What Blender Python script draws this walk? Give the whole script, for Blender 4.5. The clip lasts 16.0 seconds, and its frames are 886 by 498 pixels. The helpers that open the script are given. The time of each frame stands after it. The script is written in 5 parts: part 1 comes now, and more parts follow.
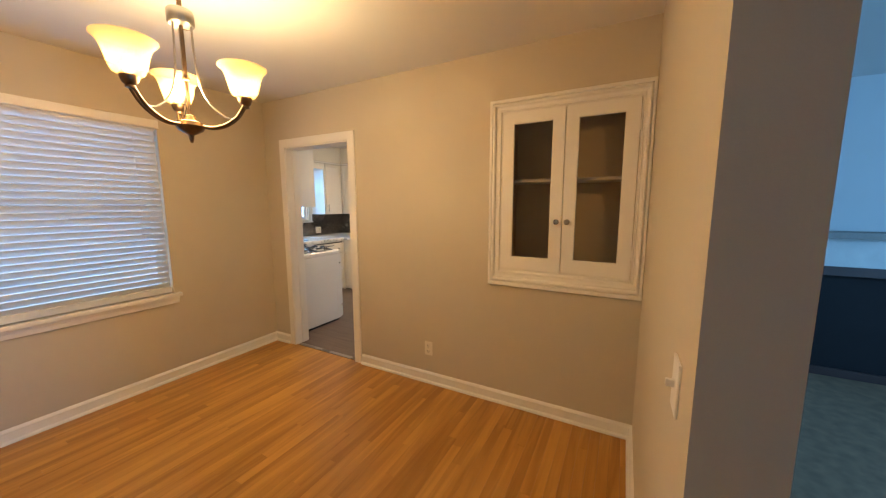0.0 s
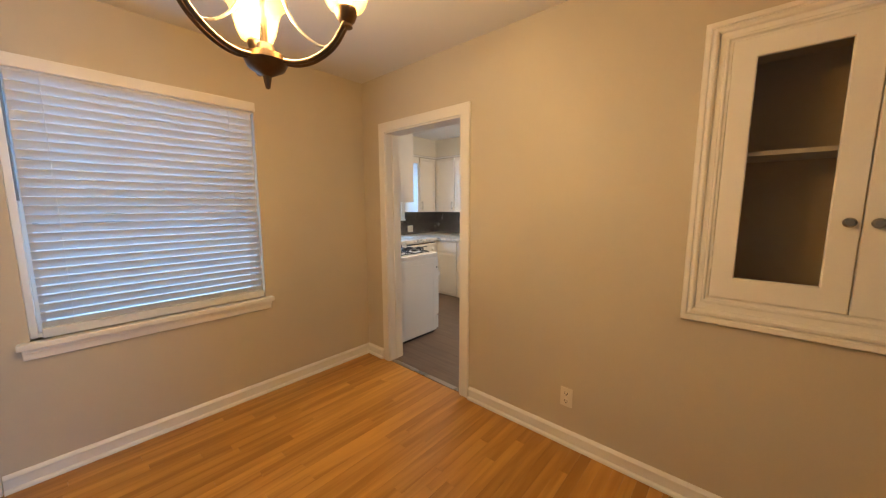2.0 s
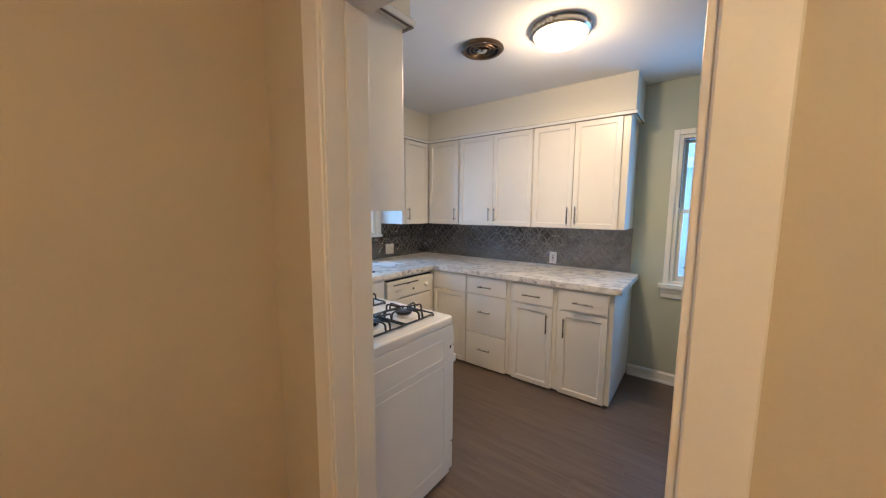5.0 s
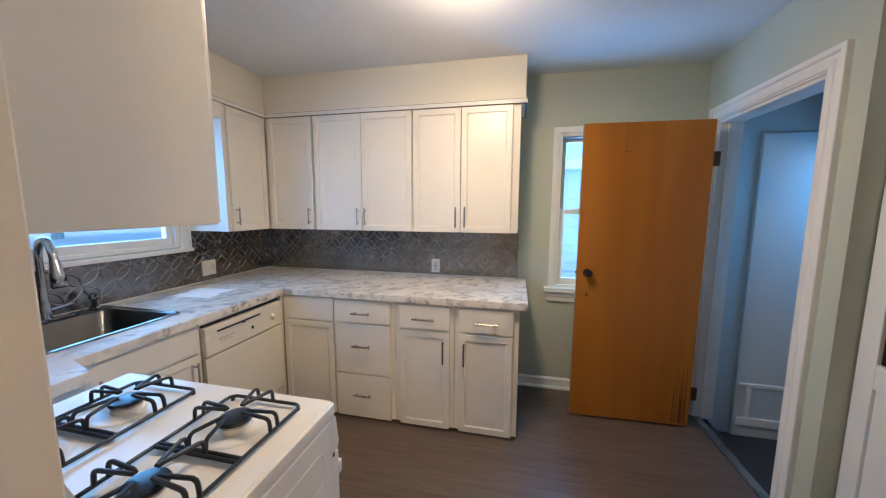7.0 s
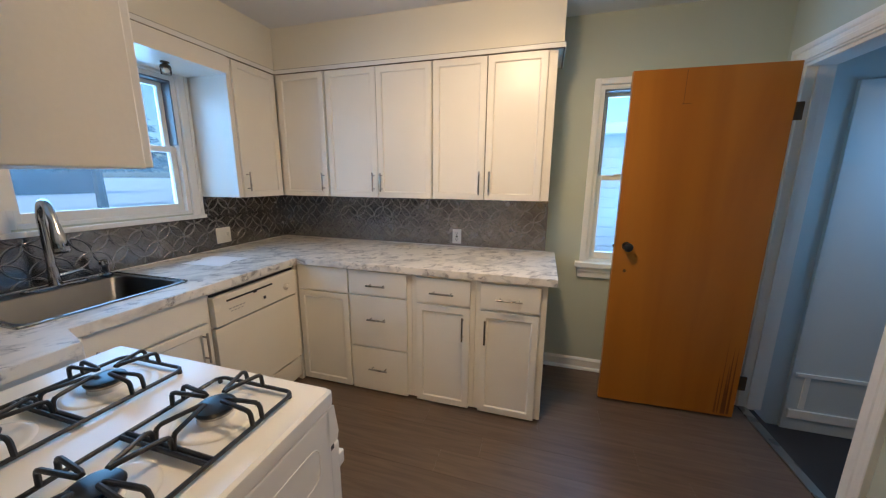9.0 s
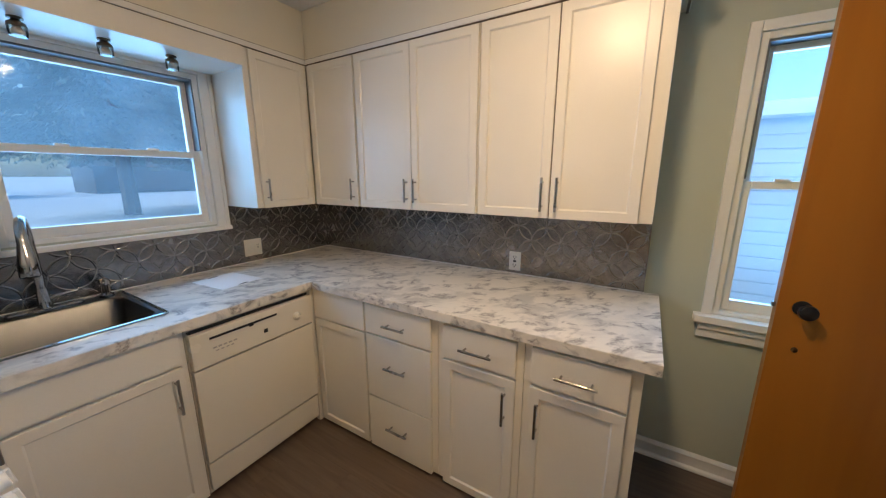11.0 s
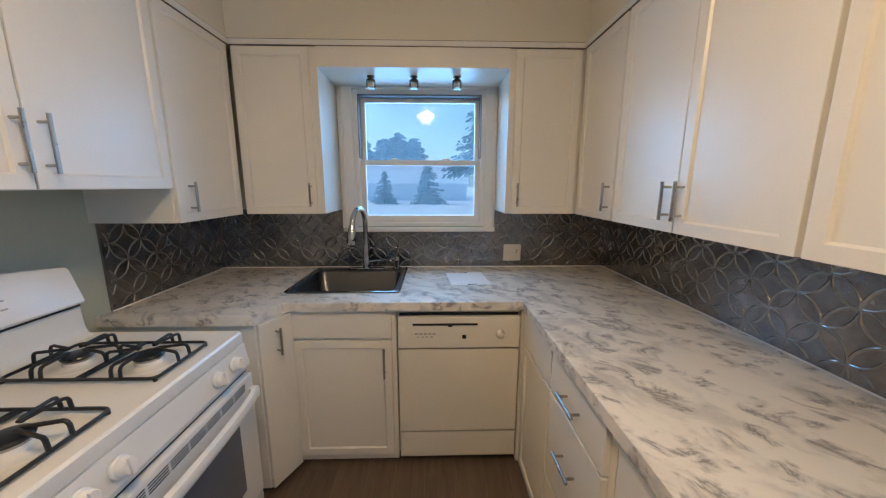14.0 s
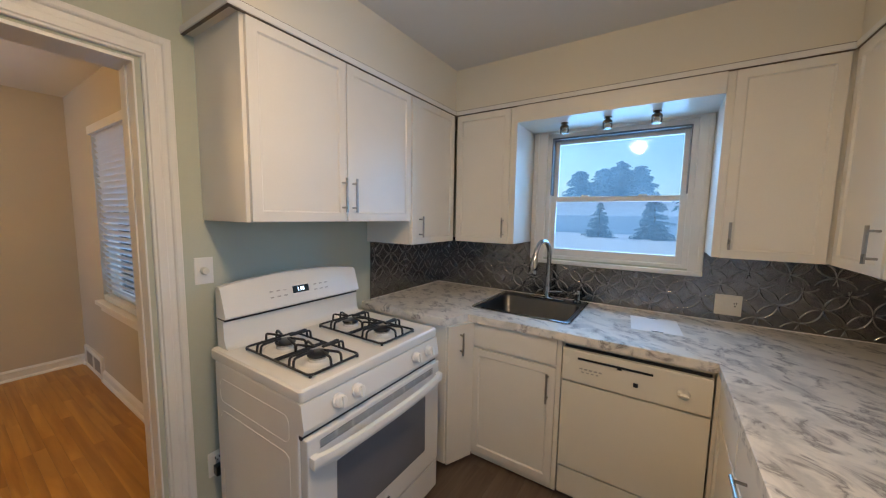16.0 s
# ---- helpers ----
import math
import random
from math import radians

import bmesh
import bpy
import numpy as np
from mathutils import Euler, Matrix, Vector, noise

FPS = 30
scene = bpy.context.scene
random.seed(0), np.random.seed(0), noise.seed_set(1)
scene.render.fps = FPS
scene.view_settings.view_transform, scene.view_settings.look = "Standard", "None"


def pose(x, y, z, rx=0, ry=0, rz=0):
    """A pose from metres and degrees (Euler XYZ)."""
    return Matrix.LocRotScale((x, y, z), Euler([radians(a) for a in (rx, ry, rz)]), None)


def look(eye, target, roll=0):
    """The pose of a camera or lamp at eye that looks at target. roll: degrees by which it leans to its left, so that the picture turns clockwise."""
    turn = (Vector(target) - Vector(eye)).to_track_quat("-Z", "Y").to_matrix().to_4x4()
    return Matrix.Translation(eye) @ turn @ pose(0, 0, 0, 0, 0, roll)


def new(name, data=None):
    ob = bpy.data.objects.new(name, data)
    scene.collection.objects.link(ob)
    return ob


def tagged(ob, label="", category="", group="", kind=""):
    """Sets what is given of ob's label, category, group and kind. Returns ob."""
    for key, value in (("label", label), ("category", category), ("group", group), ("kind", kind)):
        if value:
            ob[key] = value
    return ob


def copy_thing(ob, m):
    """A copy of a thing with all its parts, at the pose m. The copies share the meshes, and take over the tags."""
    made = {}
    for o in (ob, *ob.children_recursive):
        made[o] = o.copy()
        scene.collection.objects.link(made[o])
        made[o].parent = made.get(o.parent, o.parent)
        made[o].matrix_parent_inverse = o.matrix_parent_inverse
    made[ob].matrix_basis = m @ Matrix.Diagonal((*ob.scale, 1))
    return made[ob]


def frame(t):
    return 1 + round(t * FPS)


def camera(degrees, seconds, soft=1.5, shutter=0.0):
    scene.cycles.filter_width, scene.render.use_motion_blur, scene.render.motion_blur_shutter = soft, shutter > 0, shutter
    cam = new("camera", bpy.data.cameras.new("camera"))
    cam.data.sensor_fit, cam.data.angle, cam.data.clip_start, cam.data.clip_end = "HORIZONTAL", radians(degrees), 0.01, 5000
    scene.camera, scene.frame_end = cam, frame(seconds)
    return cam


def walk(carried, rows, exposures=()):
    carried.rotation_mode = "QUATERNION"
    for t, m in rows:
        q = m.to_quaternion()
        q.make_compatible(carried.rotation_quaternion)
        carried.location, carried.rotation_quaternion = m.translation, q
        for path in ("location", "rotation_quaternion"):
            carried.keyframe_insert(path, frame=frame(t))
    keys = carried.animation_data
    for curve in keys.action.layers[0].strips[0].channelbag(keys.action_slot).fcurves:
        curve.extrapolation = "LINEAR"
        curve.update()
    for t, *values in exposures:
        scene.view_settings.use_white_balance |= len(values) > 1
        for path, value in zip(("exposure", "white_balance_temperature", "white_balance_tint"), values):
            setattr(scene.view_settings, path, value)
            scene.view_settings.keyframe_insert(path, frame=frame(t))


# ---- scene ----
cam = camera(105.3, 16.0, 1.25)
PATH = [
    (0, (0.182, -0.044, 1.477), (-0.756, 1.704, 1.217), -0.1),
    (0.5, (0.2, 0.005, 1.463), (-0.982, 1.598, 1.207), -0.1),
    (1, (0.096, 0.096, 1.429), (-1.222, 1.579, 1.174), -0.1),
    (1.5, (-0.194, 0.183, 1.447), (-1.517, 1.661, 1.193), -0.1),
    (2, (-0.489, 0.365, 1.43), (-1.805, 1.847, 1.171), -0.1),
    (2.5, (-0.803, 0.613, 1.441), (-2.138, 2.08, 1.186), -0.3),
    (3, (-1.127, 0.843, 1.453), (-2.479, 2.293, 1.191), -0.2),
    (3.5, (-1.378, 1.072, 1.46), (-2.709, 2.542, 1.196), -0.3),
    (6, (-2.316, 2.047, 1.457), (-3.145, 3.854, 1.231), 0.7),
    (6.5, (-2.436, 2.18, 1.491), (-2.942, 4.1, 1.247), 0.4),
    (7, (-2.479, 2.238, 1.487), (-2.905, 4.177, 1.247), 0.3),
    (7.5, (-2.488, 2.271, 1.464), (-2.911, 4.211, 1.223), 0.3),
    (8, (-2.511, 2.287, 1.42), (-2.932, 4.218, 1.119), 0.4),
    (10.5, (-2.491, 2.895, 1.499), (-3.333, 4.65, 1.04), -0.1),
    (11, (-2.503, 3.097, 1.504), (-3.51, 4.772, 1.079), 0.0),
    (11.5, (-2.467, 3.281, 1.515), (-3.942, 4.569, 1.108), -0.3),
    (12, (-2.41, 3.39, 1.521), (-4.046, 4.467, 1.114), -0.1),
    (12.5, (-2.435, 3.536, 1.507), (-4.151, 4.486, 1.114), 0.2),
    (13, (-2.5, 3.615, 1.491), (-4.273, 4.456, 1.105), -0.0),
    (13.5, (-2.534, 3.743, 1.474), (-4.413, 4.318, 1.097), -0.2),
    (14, (-2.527, 3.852, 1.468), (-4.493, 3.903, 1.103), 0.1),
    (14.5, (-2.455, 3.89, 1.463), (-4.416, 3.718, 1.109), 0.3),
    (15, (-2.359, 3.926, 1.454), (-4.275, 3.467, 1.111), 0.5),
    (15.5, (-2.354, 3.978, 1.486), (-4.18, 3.225, 1.175), 0.8),
    (16, (-2.366, 4.059, 1.494), (-4.034, 2.973, 1.296), 1.0),
]
walk(cam, [(t, look(eye, target, roll)) for t, eye, target, roll in PATH], [(0.0, 2.12, 6500, 10), (1.5, 2.05, 6500, 10), (2.5, 1.95, 6550, 10), (3.5, 1.65, 6400, 10), (6.0, 1.85, 5650, 10), (8.0, 1.78, 5950, 10), (10.5, 1.45, 6500, 10), (16.0, 1.42, 6500, 10)])

# ---- world and light ----
world = bpy.data.worlds.new("world")
scene.world = world
world.use_nodes = True
wn = world.node_tree.nodes
sky = wn.new("ShaderNodeTexSky")
sky.sky_type = 'NISHITA'
sky.sun_disc = False
sky.sun_elevation = radians(20)
sky.sun_rotation = radians(200)
sky.air_density, sky.dust_density, sky.ozone_density = 1.0, 2.0, 2.0
wn["Background"].inputs[1].default_value = 0.065
tint = wn.new("ShaderNodeMix")
tint.data_type, tint.blend_type = 'RGBA', 'MULTIPLY'
tint.inputs[0].default_value, tint.inputs[7].default_value = 1.0, (0.62, 0.84, 1.0, 1)
world.node_tree.links.new(sky.outputs[0], tint.inputs[6])
world.node_tree.links.new(tint.outputs[2], wn["Background"].inputs[0])


def lamp(name, kind, m, energy, color, **extra):
    data = bpy.data.lights.new(name, kind)
    data.energy, data.color = energy, color
    if "size" in extra:
        data.shape, data.size, data.size_y = extra.get("shape", 'RECTANGLE'), extra["size"][0], extra["size"][1]
    if "radius" in extra:
        data.shadow_soft_size = extra["radius"]
    if "angle" in extra:
        data.angle = radians(extra["angle"])
    ob = new(name, data)
    ob.matrix_world = m
    return ob


lamp("sun", 'SUN', look((0, 0, 10), (4, 8, 0)), 0.35, (0.75, 0.88, 1.0), angle=20)
WARM, WARM_K, BLUE = (1.0, 0.725, 0.385), (1.0, 0.72, 0.44), (0.19, 0.52, 1.0)
CH, ARM = (-1.49, 0.775), 0.218
ARMS = [-76.4, 43.6, 163.6]
for a in ARMS:
    lamp("chandelier_bulb_light", 'POINT', pose(CH[0] + ARM * math.cos(radians(a)), CH[1] + ARM * math.sin(radians(a)), 2.015), 2.9, WARM, radius=0.03)
# added lamp between the shades, where no bulb hangs, to brighten the walls
lamp("chandelier_glow_fill", 'POINT', pose(CH[0], CH[1], 1.97), 6.8, WARM, radius=0.10)
LAMP_K = (-2.72, 3.75)
lamp("ceiling_lamp_light", 'POINT', pose(LAMP_K[0], LAMP_K[1], 2.335), 4.3, WARM_K, radius=0.07)
lamp("ceiling_lamp_downlight", 'AREA', pose(LAMP_K[0], LAMP_K[1], 2.36), 4.4, WARM_K, size=(0.24, 0.24), shape='ELLIPSE')
lamp("sky_in_kitchen_window", 'AREA', look((-5.35, 3.76, 2.0), (-4.0, 3.76, 1.25)), 27, BLUE, size=(1.9, 1.5))
lamp("sky_in_dining_window", 'AREA', look((-3.36, 0.77, 1.45), (-2.3, 0.77, 1.4)), 4.0, BLUE, size=(1.1, 1.3))
lamp("sky_in_small_window", 'AREA', look((-1.93, 5.20, 1.5), (-1.93, 4.2, 1.4)), 6, BLUE, size=(0.45, 1.1))
# lamp added inside the closed stairwell for daylight from an unseen opening
lamp("stairwell_daylight_fill", 'AREA', look((-0.25, 4.72, 1.6), (-0.9, 4.9, 1.1)), 1.5, BLUE, size=(0.5, 0.7))
lamp("sky_in_living_window", 'AREA', look((4.38, 0.9, 1.6), (3.0, 1.5, 1.2)), 32, BLUE, size=(1.6, 1.2))


# ---- materials ----
def nodes_of(name):
    m = bpy.data.materials.new(name)
    m.use_nodes = True
    return m, m.node_tree.nodes, m.node_tree.links


def mat(name, color, rough=0.5, metal=0.0, var=0.06, scale=6.0, fine=120.0, bump=0.05, bump_scale=None, stretch=(1, 1, 1), rough_var=0.08, emit=None, spec=0.5):
    """Plain paint, plastic or metal with two scales of variation and a fine relief."""
    m, n, l = nodes_of(name)
    b = n["Principled BSDF"]
    geo, mp = n.new("ShaderNodeNewGeometry"), n.new("ShaderNodeMapping")
    mp.inputs["Scale"].default_value = stretch
    l.new(geo.outputs["Position"], mp.inputs[0])
    n1, n2 = n.new("ShaderNodeTexNoise"), n.new("ShaderNodeTexNoise")
    n1.inputs["Scale"].default_value, n2.inputs["Scale"].default_value = scale, fine
    n1.inputs["Detail"].default_value = n2.inputs["Detail"].default_value = 4
    for k in (n1, n2):
        l.new(mp.outputs[0], k.inputs["Vector"])
    add = n.new("ShaderNodeMath")
    add.operation = 'MULTIPLY_ADD'
    add.inputs[1].default_value = 0.4
    l.new(n2.outputs[0], add.inputs[0])
    l.new(n1.outputs[0], add.inputs[2])
    ramp = n.new("ShaderNodeValToRGB")
    ramp.color_ramp.elements[0].position, ramp.color_ramp.elements[1].position = 0.45, 0.95
    ramp.color_ramp.elements[0].color = (*[c * (1 - var) for c in color], 1)
    ramp.color_ramp.elements[1].color = (*[min(1, c * (1 + var)) for c in color], 1)
    l.new(add.outputs[0], ramp.inputs[0])
    l.new(ramp.outputs[0], b.inputs["Base Color"])
    rr = n.new("ShaderNodeMapRange")
    rr.inputs[3].default_value, rr.inputs[4].default_value = max(0.02, rough - rough_var), min(1, rough + rough_var)
    l.new(n1.outputs[0], rr.inputs[0])
    l.new(rr.outputs[0], b.inputs["Roughness"])
    b.inputs["Metallic"].default_value = metal
    b.inputs["Specular IOR Level"].default_value = spec
    if bump:
        bp = n.new("ShaderNodeBump")
        bp.inputs["Strength"].default_value, bp.inputs["Distance"].default_value = bump, 0.002
        l.new(n2.outputs[0], bp.inputs["Height"])
        l.new(bp.outputs[0], b.inputs["Normal"])
    if emit:
        b.inputs["Emission Color"].default_value, b.inputs["Emission Strength"].default_value = (*emit[0], 1), emit[1]
    return m


def wood_mat(name, dark, light, rough, along, grain=40.0, per_piece=0.25, bump=0.04):
    """Boards with grain running along one axis; each board takes its own tone."""
    m, n, l = nodes_of(name)
    b = n["Principled BSDF"]
    geo, info, mp = n.new("ShaderNodeNewGeometry"), n.new("ShaderNodeObjectInfo"), n.new("ShaderNodeMapping")
    mp.inputs["Scale"].default_value = [0.07 if k == along else 1.0 for k in range(3)]
    off = n.new("ShaderNodeVectorMath")
    off.operation = 'MULTIPLY_ADD'
    off.inputs[1].default_value = (7, 13, 5)
    l.new(info.outputs["Random"], off.inputs[0])
    l.new(geo.outputs["Position"], off.inputs[2])
    l.new(off.outputs[0], mp.inputs[0])
    n1, n2 = n.new("ShaderNodeTexNoise"), n.new("ShaderNodeTexNoise")
    n1.inputs["Scale"].default_value, n2.inputs["Scale"].default_value = grain, grain * 5
    n1.inputs["Detail"].default_value = 6
    n1.inputs["Distortion"].default_value = 0.8
    for k in (n1, n2):
        l.new(mp.outputs[0], k.inputs["Vector"])
    ramp = n.new("ShaderNodeValToRGB")
    ramp.color_ramp.elements[0].position, ramp.color_ramp.elements[1].position = 0.3, 0.7
    ramp.color_ramp.elements[0].color, ramp.color_ramp.elements[1].color = (*dark, 1), (*light, 1)
    mixv = n.new("ShaderNodeMath")
    mixv.operation = 'MULTIPLY_ADD'
    mixv.inputs[1].default_value = per_piece
    l.new(info.outputs["Random"], mixv.inputs[0])
    sub = n.new("ShaderNodeMath")
    sub.operation = 'SUBTRACT'
    sub.inputs[1].default_value = per_piece / 2
    l.new(n1.outputs[0], sub.inputs[0])
    l.new(sub.outputs[0], mixv.inputs[2])
    l.new(mixv.outputs[0], ramp.inputs[0])
    l.new(ramp.outputs[0], b.inputs["Base Color"])
    big = n.new("ShaderNodeTexNoise")
    big.inputs["Scale"].default_value = 3
    l.new(geo.outputs["Position"], big.inputs["Vector"])
    rr = n.new("ShaderNodeMapRange")
    rr.inputs[3].default_value, rr.inputs[4].default_value = rough - 0.03, rough + 0.03
    l.new(big.outputs[0], rr.inputs[0])
    l.new(rr.outputs[0], b.inputs["Roughness"])
    bp = n.new("ShaderNodeBump")
    bp.inputs["Strength"].default_value, bp.inputs["Distance"].default_value = bump, 0.002
    l.new(n2.outputs[0], bp.inputs["Height"])
    l.new(bp.outputs[0], b.inputs["Normal"])
    return m


def marble_mat(name):
    """Cream laminate with smoky grey streaks and thin broken dark veins, all running one way."""
    m, n, l = nodes_of(name)
    b = n["Principled BSDF"]
    geo, turn, mp = n.new("ShaderNodeNewGeometry"), n.new("ShaderNodeMapping"), n.new("ShaderNodeMapping")
    turn.inputs["Rotation"].default_value = (0, 0, radians(-46))
    mp.inputs["Scale"].default_value = (0.66, 1.0, 1.0)
    l.new(geo.outputs["Position"], turn.inputs[0])
    l.new(turn.outputs[0], mp.inputs[0])

    def noise(scale, detail, rough, distort, shift):
        k, sh = n.new("ShaderNodeTexNoise"), n.new("ShaderNodeVectorMath")
        sh.inputs[1].default_value = (shift, shift * 0.7, 0)
        l.new(mp.outputs[0], sh.inputs[0])
        l.new(sh.outputs[0], k.inputs["Vector"])
        for key, v in (("Scale", scale), ("Detail", detail), ("Roughness", rough), ("Distortion", distort)):
            k.inputs[key].default_value = v
        return k.outputs[0]

    def remap(value, lo, hi, to_lo, to_hi):
        k = n.new("ShaderNodeMapRange")
        k.interpolation_type = 'SMOOTHSTEP'
        for i, v in enumerate((lo, hi, to_lo, to_hi)):
            k.inputs[i + 1].default_value = v
        l.new(value, k.inputs[0])
        return k.outputs[0]

    def calc(op, p, q=None):
        k = n.new("ShaderNodeMath")
        k.operation = op
        for i, v in enumerate((p, q)):
            if v is None:
                continue
            if isinstance(v, (int, float)):
                k.inputs[i].default_value = v
            else:
                l.new(v, k.inputs[i])
        return k.outputs[0]

    def blend(fac, under, over):
        k = n.new("ShaderNodeMix")
        k.data_type = 'RGBA'
        l.new(fac, k.inputs[0])
        if isinstance(under, tuple):
            k.inputs[6].default_value = under
        else:
            l.new(under, k.inputs[6])
        k.inputs[7].default_value = over
        return k.outputs[2]

    smoke = remap(noise(8, 6, 0.6, 0.6, 3.1), 0.46, 0.68, 0.0, 0.7)
    field = noise(8.5, 6, 0.62, 0.8, 0.0)
    band = remap(noise(14, 3, 0.5, 0.4, 8.3), 0.46, 0.60, 0.0, 1.0)
    soft = calc('MULTIPLY', remap(calc('ABSOLUTE', calc('SUBTRACT', field, 0.5)), 0.0, 0.11, 0.7, 0.0), band)
    thin = calc('MULTIPLY', remap(calc('ABSOLUTE', calc('SUBTRACT', field, 0.5)), 0.0, 0.03, 0.62, 0.0), band)
    colour = blend(smoke, (0.80, 0.76, 0.69, 1), (0.46, 0.445, 0.415, 1))
    colour = blend(soft, colour, (0.36, 0.345, 0.33, 1))
    colour = blend(thin, colour, (0.15, 0.13, 0.12, 1))
    l.new(colour, b.inputs["Base Color"])
    b.inputs["Roughness"].default_value = 0.3
    return m


def glass_mat(name, tint=(1, 1, 1), rough=0.02, dust_haze=0.0):
    """Clear pane with a thin dusty film that catches the light behind it and stands in for outdoor haze."""
    m, n, l = nodes_of(name)
    n.remove(n["Principled BSDF"])
    tr, gl, mx, fr = n.new("ShaderNodeBsdfTransparent"), n.new("ShaderNodeBsdfGlossy"), n.new("ShaderNodeMixShader"), n.new("ShaderNodeFresnel")
    tr.inputs[0].default_value = (*tint, 1)
    gl.inputs["Roughness"].default_value = rough
    fr.inputs[0].default_value = 1.3
    l.new(fr.outputs[0], mx.inputs[0])
    # pale bluish film over the pane: some dirt, plus haze painted in
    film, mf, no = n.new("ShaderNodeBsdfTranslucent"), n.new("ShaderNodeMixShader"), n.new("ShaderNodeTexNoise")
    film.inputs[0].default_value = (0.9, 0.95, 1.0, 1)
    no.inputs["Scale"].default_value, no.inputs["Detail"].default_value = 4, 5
    haze_range = n.new("ShaderNodeMapRange")
    haze_range.inputs[3].default_value, haze_range.inputs[4].default_value = dust_haze * 0.3, dust_haze * 1.7
    l.new(n.new("ShaderNodeNewGeometry").outputs["Position"], no.inputs["Vector"])
    l.new(no.outputs[0], haze_range.inputs[0])
    l.new(haze_range.outputs[0], mf.inputs[0])
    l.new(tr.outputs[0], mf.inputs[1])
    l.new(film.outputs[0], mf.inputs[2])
    l.new(mf.outputs[0], mx.inputs[1])
    l.new(gl.outputs[0], mx.inputs[2])
    l.new(mx.outputs[0], n["Material Output"].inputs[0])
    return m


def shade_mat(name, color, emit, strength):
    """Lit alabaster glass: mottled, letting the bulb's light through and glowing itself."""
    m, n, l = nodes_of(name)
    b = n["Principled BSDF"]
    geo, no = n.new("ShaderNodeNewGeometry"), n.new("ShaderNodeTexNoise")
    no.inputs["Scale"].default_value, no.inputs["Detail"].default_value, no.inputs["Distortion"].default_value = 14, 3, 1.5
    l.new(geo.outputs["Position"], no.inputs["Vector"])
    ramp = n.new("ShaderNodeValToRGB")
    ramp.color_ramp.elements[0].position, ramp.color_ramp.elements[1].position = 0.3, 0.7
    ramp.color_ramp.elements[0].color = (*[c * 0.75 for c in color], 1)
    ramp.color_ramp.elements[1].color = (*color, 1)
    l.new(no.outputs[0], ramp.inputs[0])
    l.new(ramp.outputs[0], b.inputs["Base Color"])
    b.inputs["Roughness"].default_value = 0.35
    b.inputs["Emission Color"].default_value = (*emit, 1)
    tl, mx = n.new("ShaderNodeBsdfTranslucent"), n.new("ShaderNodeMixShader")
    l.new(ramp.outputs[0], tl.inputs[0])
    mx.inputs[0].default_value = 0.2
    tp, mx2 = n.new("ShaderNodeBsdfTransparent"), n.new("ShaderNodeMixShader")
    tp.inputs[0].default_value = (1.0, 0.86, 0.62, 1)
    mx2.inputs[0].default_value = 0.76
    st = n.new("ShaderNodeMapRange")
    st.inputs[3].default_value, st.inputs[4].default_value = strength * 0.6, strength * 1.4
    l.new(no.outputs[0], st.inputs[0])
    l.new(st.outputs[0], b.inputs["Emission Strength"])
    l.new(b.outputs[0], mx.inputs[1])
    l.new(tl.outputs[0], mx.inputs[2])
    l.new(mx.outputs[0], mx2.inputs[1])
    l.new(tp.outputs[0], mx2.inputs[2])
    l.new(mx2.outputs[0], n["Material Output"].inputs[0])
    return m


M_BEIGE = mat("beige_wall_paint", (0.55, 0.49, 0.385), 0.6, var=0.04, scale=1.5, fine=260, bump=0.12)
M_SAGE = mat("sage_wall_paint", (0.50, 0.52, 0.42), 0.6, var=0.04, scale=1.5, fine=260, bump=0.12)
M_CREAM = mat("cream_soffit_paint", (0.77, 0.72, 0.60), 0.6, var=0.03, scale=1.5, fine=260, bump=0.1)
M_CEIL = mat("ceiling_paint", (0.72, 0.71, 0.69), 0.8, var=0.03, scale=1.2, fine=180, bump=0.15)
M_BLUEWALL = mat("hall_wall_paint", (0.60, 0.64, 0.64), 0.6, var=0.04, scale=1.5, fine=260, bump=0.1)
M_LIVING = mat("living_room_paint", (0.55, 0.56, 0.56), 0.7, var=0.04, scale=1.5, fine=260, bump=0.1)
M_TRIM = mat("white_trim_paint", (0.80, 0.78, 0.735), 0.35, var=0.03, scale=4, fine=150, bump=0.06)
M_CAB = mat("white_cabinet_paint", (0.80, 0.76, 0.68), 0.32, var=0.03, scale=3, fine=160, bump=0.07)
M_APPL = mat("white_appliance_enamel", (0.80, 0.78, 0.73), 0.2, var=0.015, scale=3, fine=300, bump=0.02)
M_APPL2 = mat("cream_appliance_enamel", (0.78, 0.73, 0.63), 0.25, var=0.015, scale=3, fine=300, bump=0.02)
M_OAK = wood_mat("oak_floor", (0.34, 0.152, 0.027), (0.58, 0.295, 0.064), 0.32, 1, grain=16, per_piece=0.26, bump=0.015)
M_VINYL = wood_mat("brown_vinyl_plank", (0.098, 0.067, 0.048), (0.15, 0.106, 0.078), 0.38, 0, per_piece=0.12)
M_DOORWOOD = wood_mat("orange_birch_veneer", (0.30, 0.098, 0.009), (0.40, 0.148, 0.016), 0.3, 2, grain=5)
M_CARPET = mat("brown_carpet", (0.21, 0.13, 0.075), 0.95, var=0.25, scale=14, fine=400, bump=0.6)
M_TREAD = mat("dark_stair_tread", (0.035, 0.03, 0.03), 0.55, var=0.2, scale=9, bump=0.2)
M_MARBLE = marble_mat("marble_laminate")
M_STEEL = mat("brushed_steel", (0.115, 0.117, 0.12), 0.3, 1.0, var=0.06, scale=5, fine=200, bump=0.01, stretch=(1, 3, 1), rough_var=0.04)
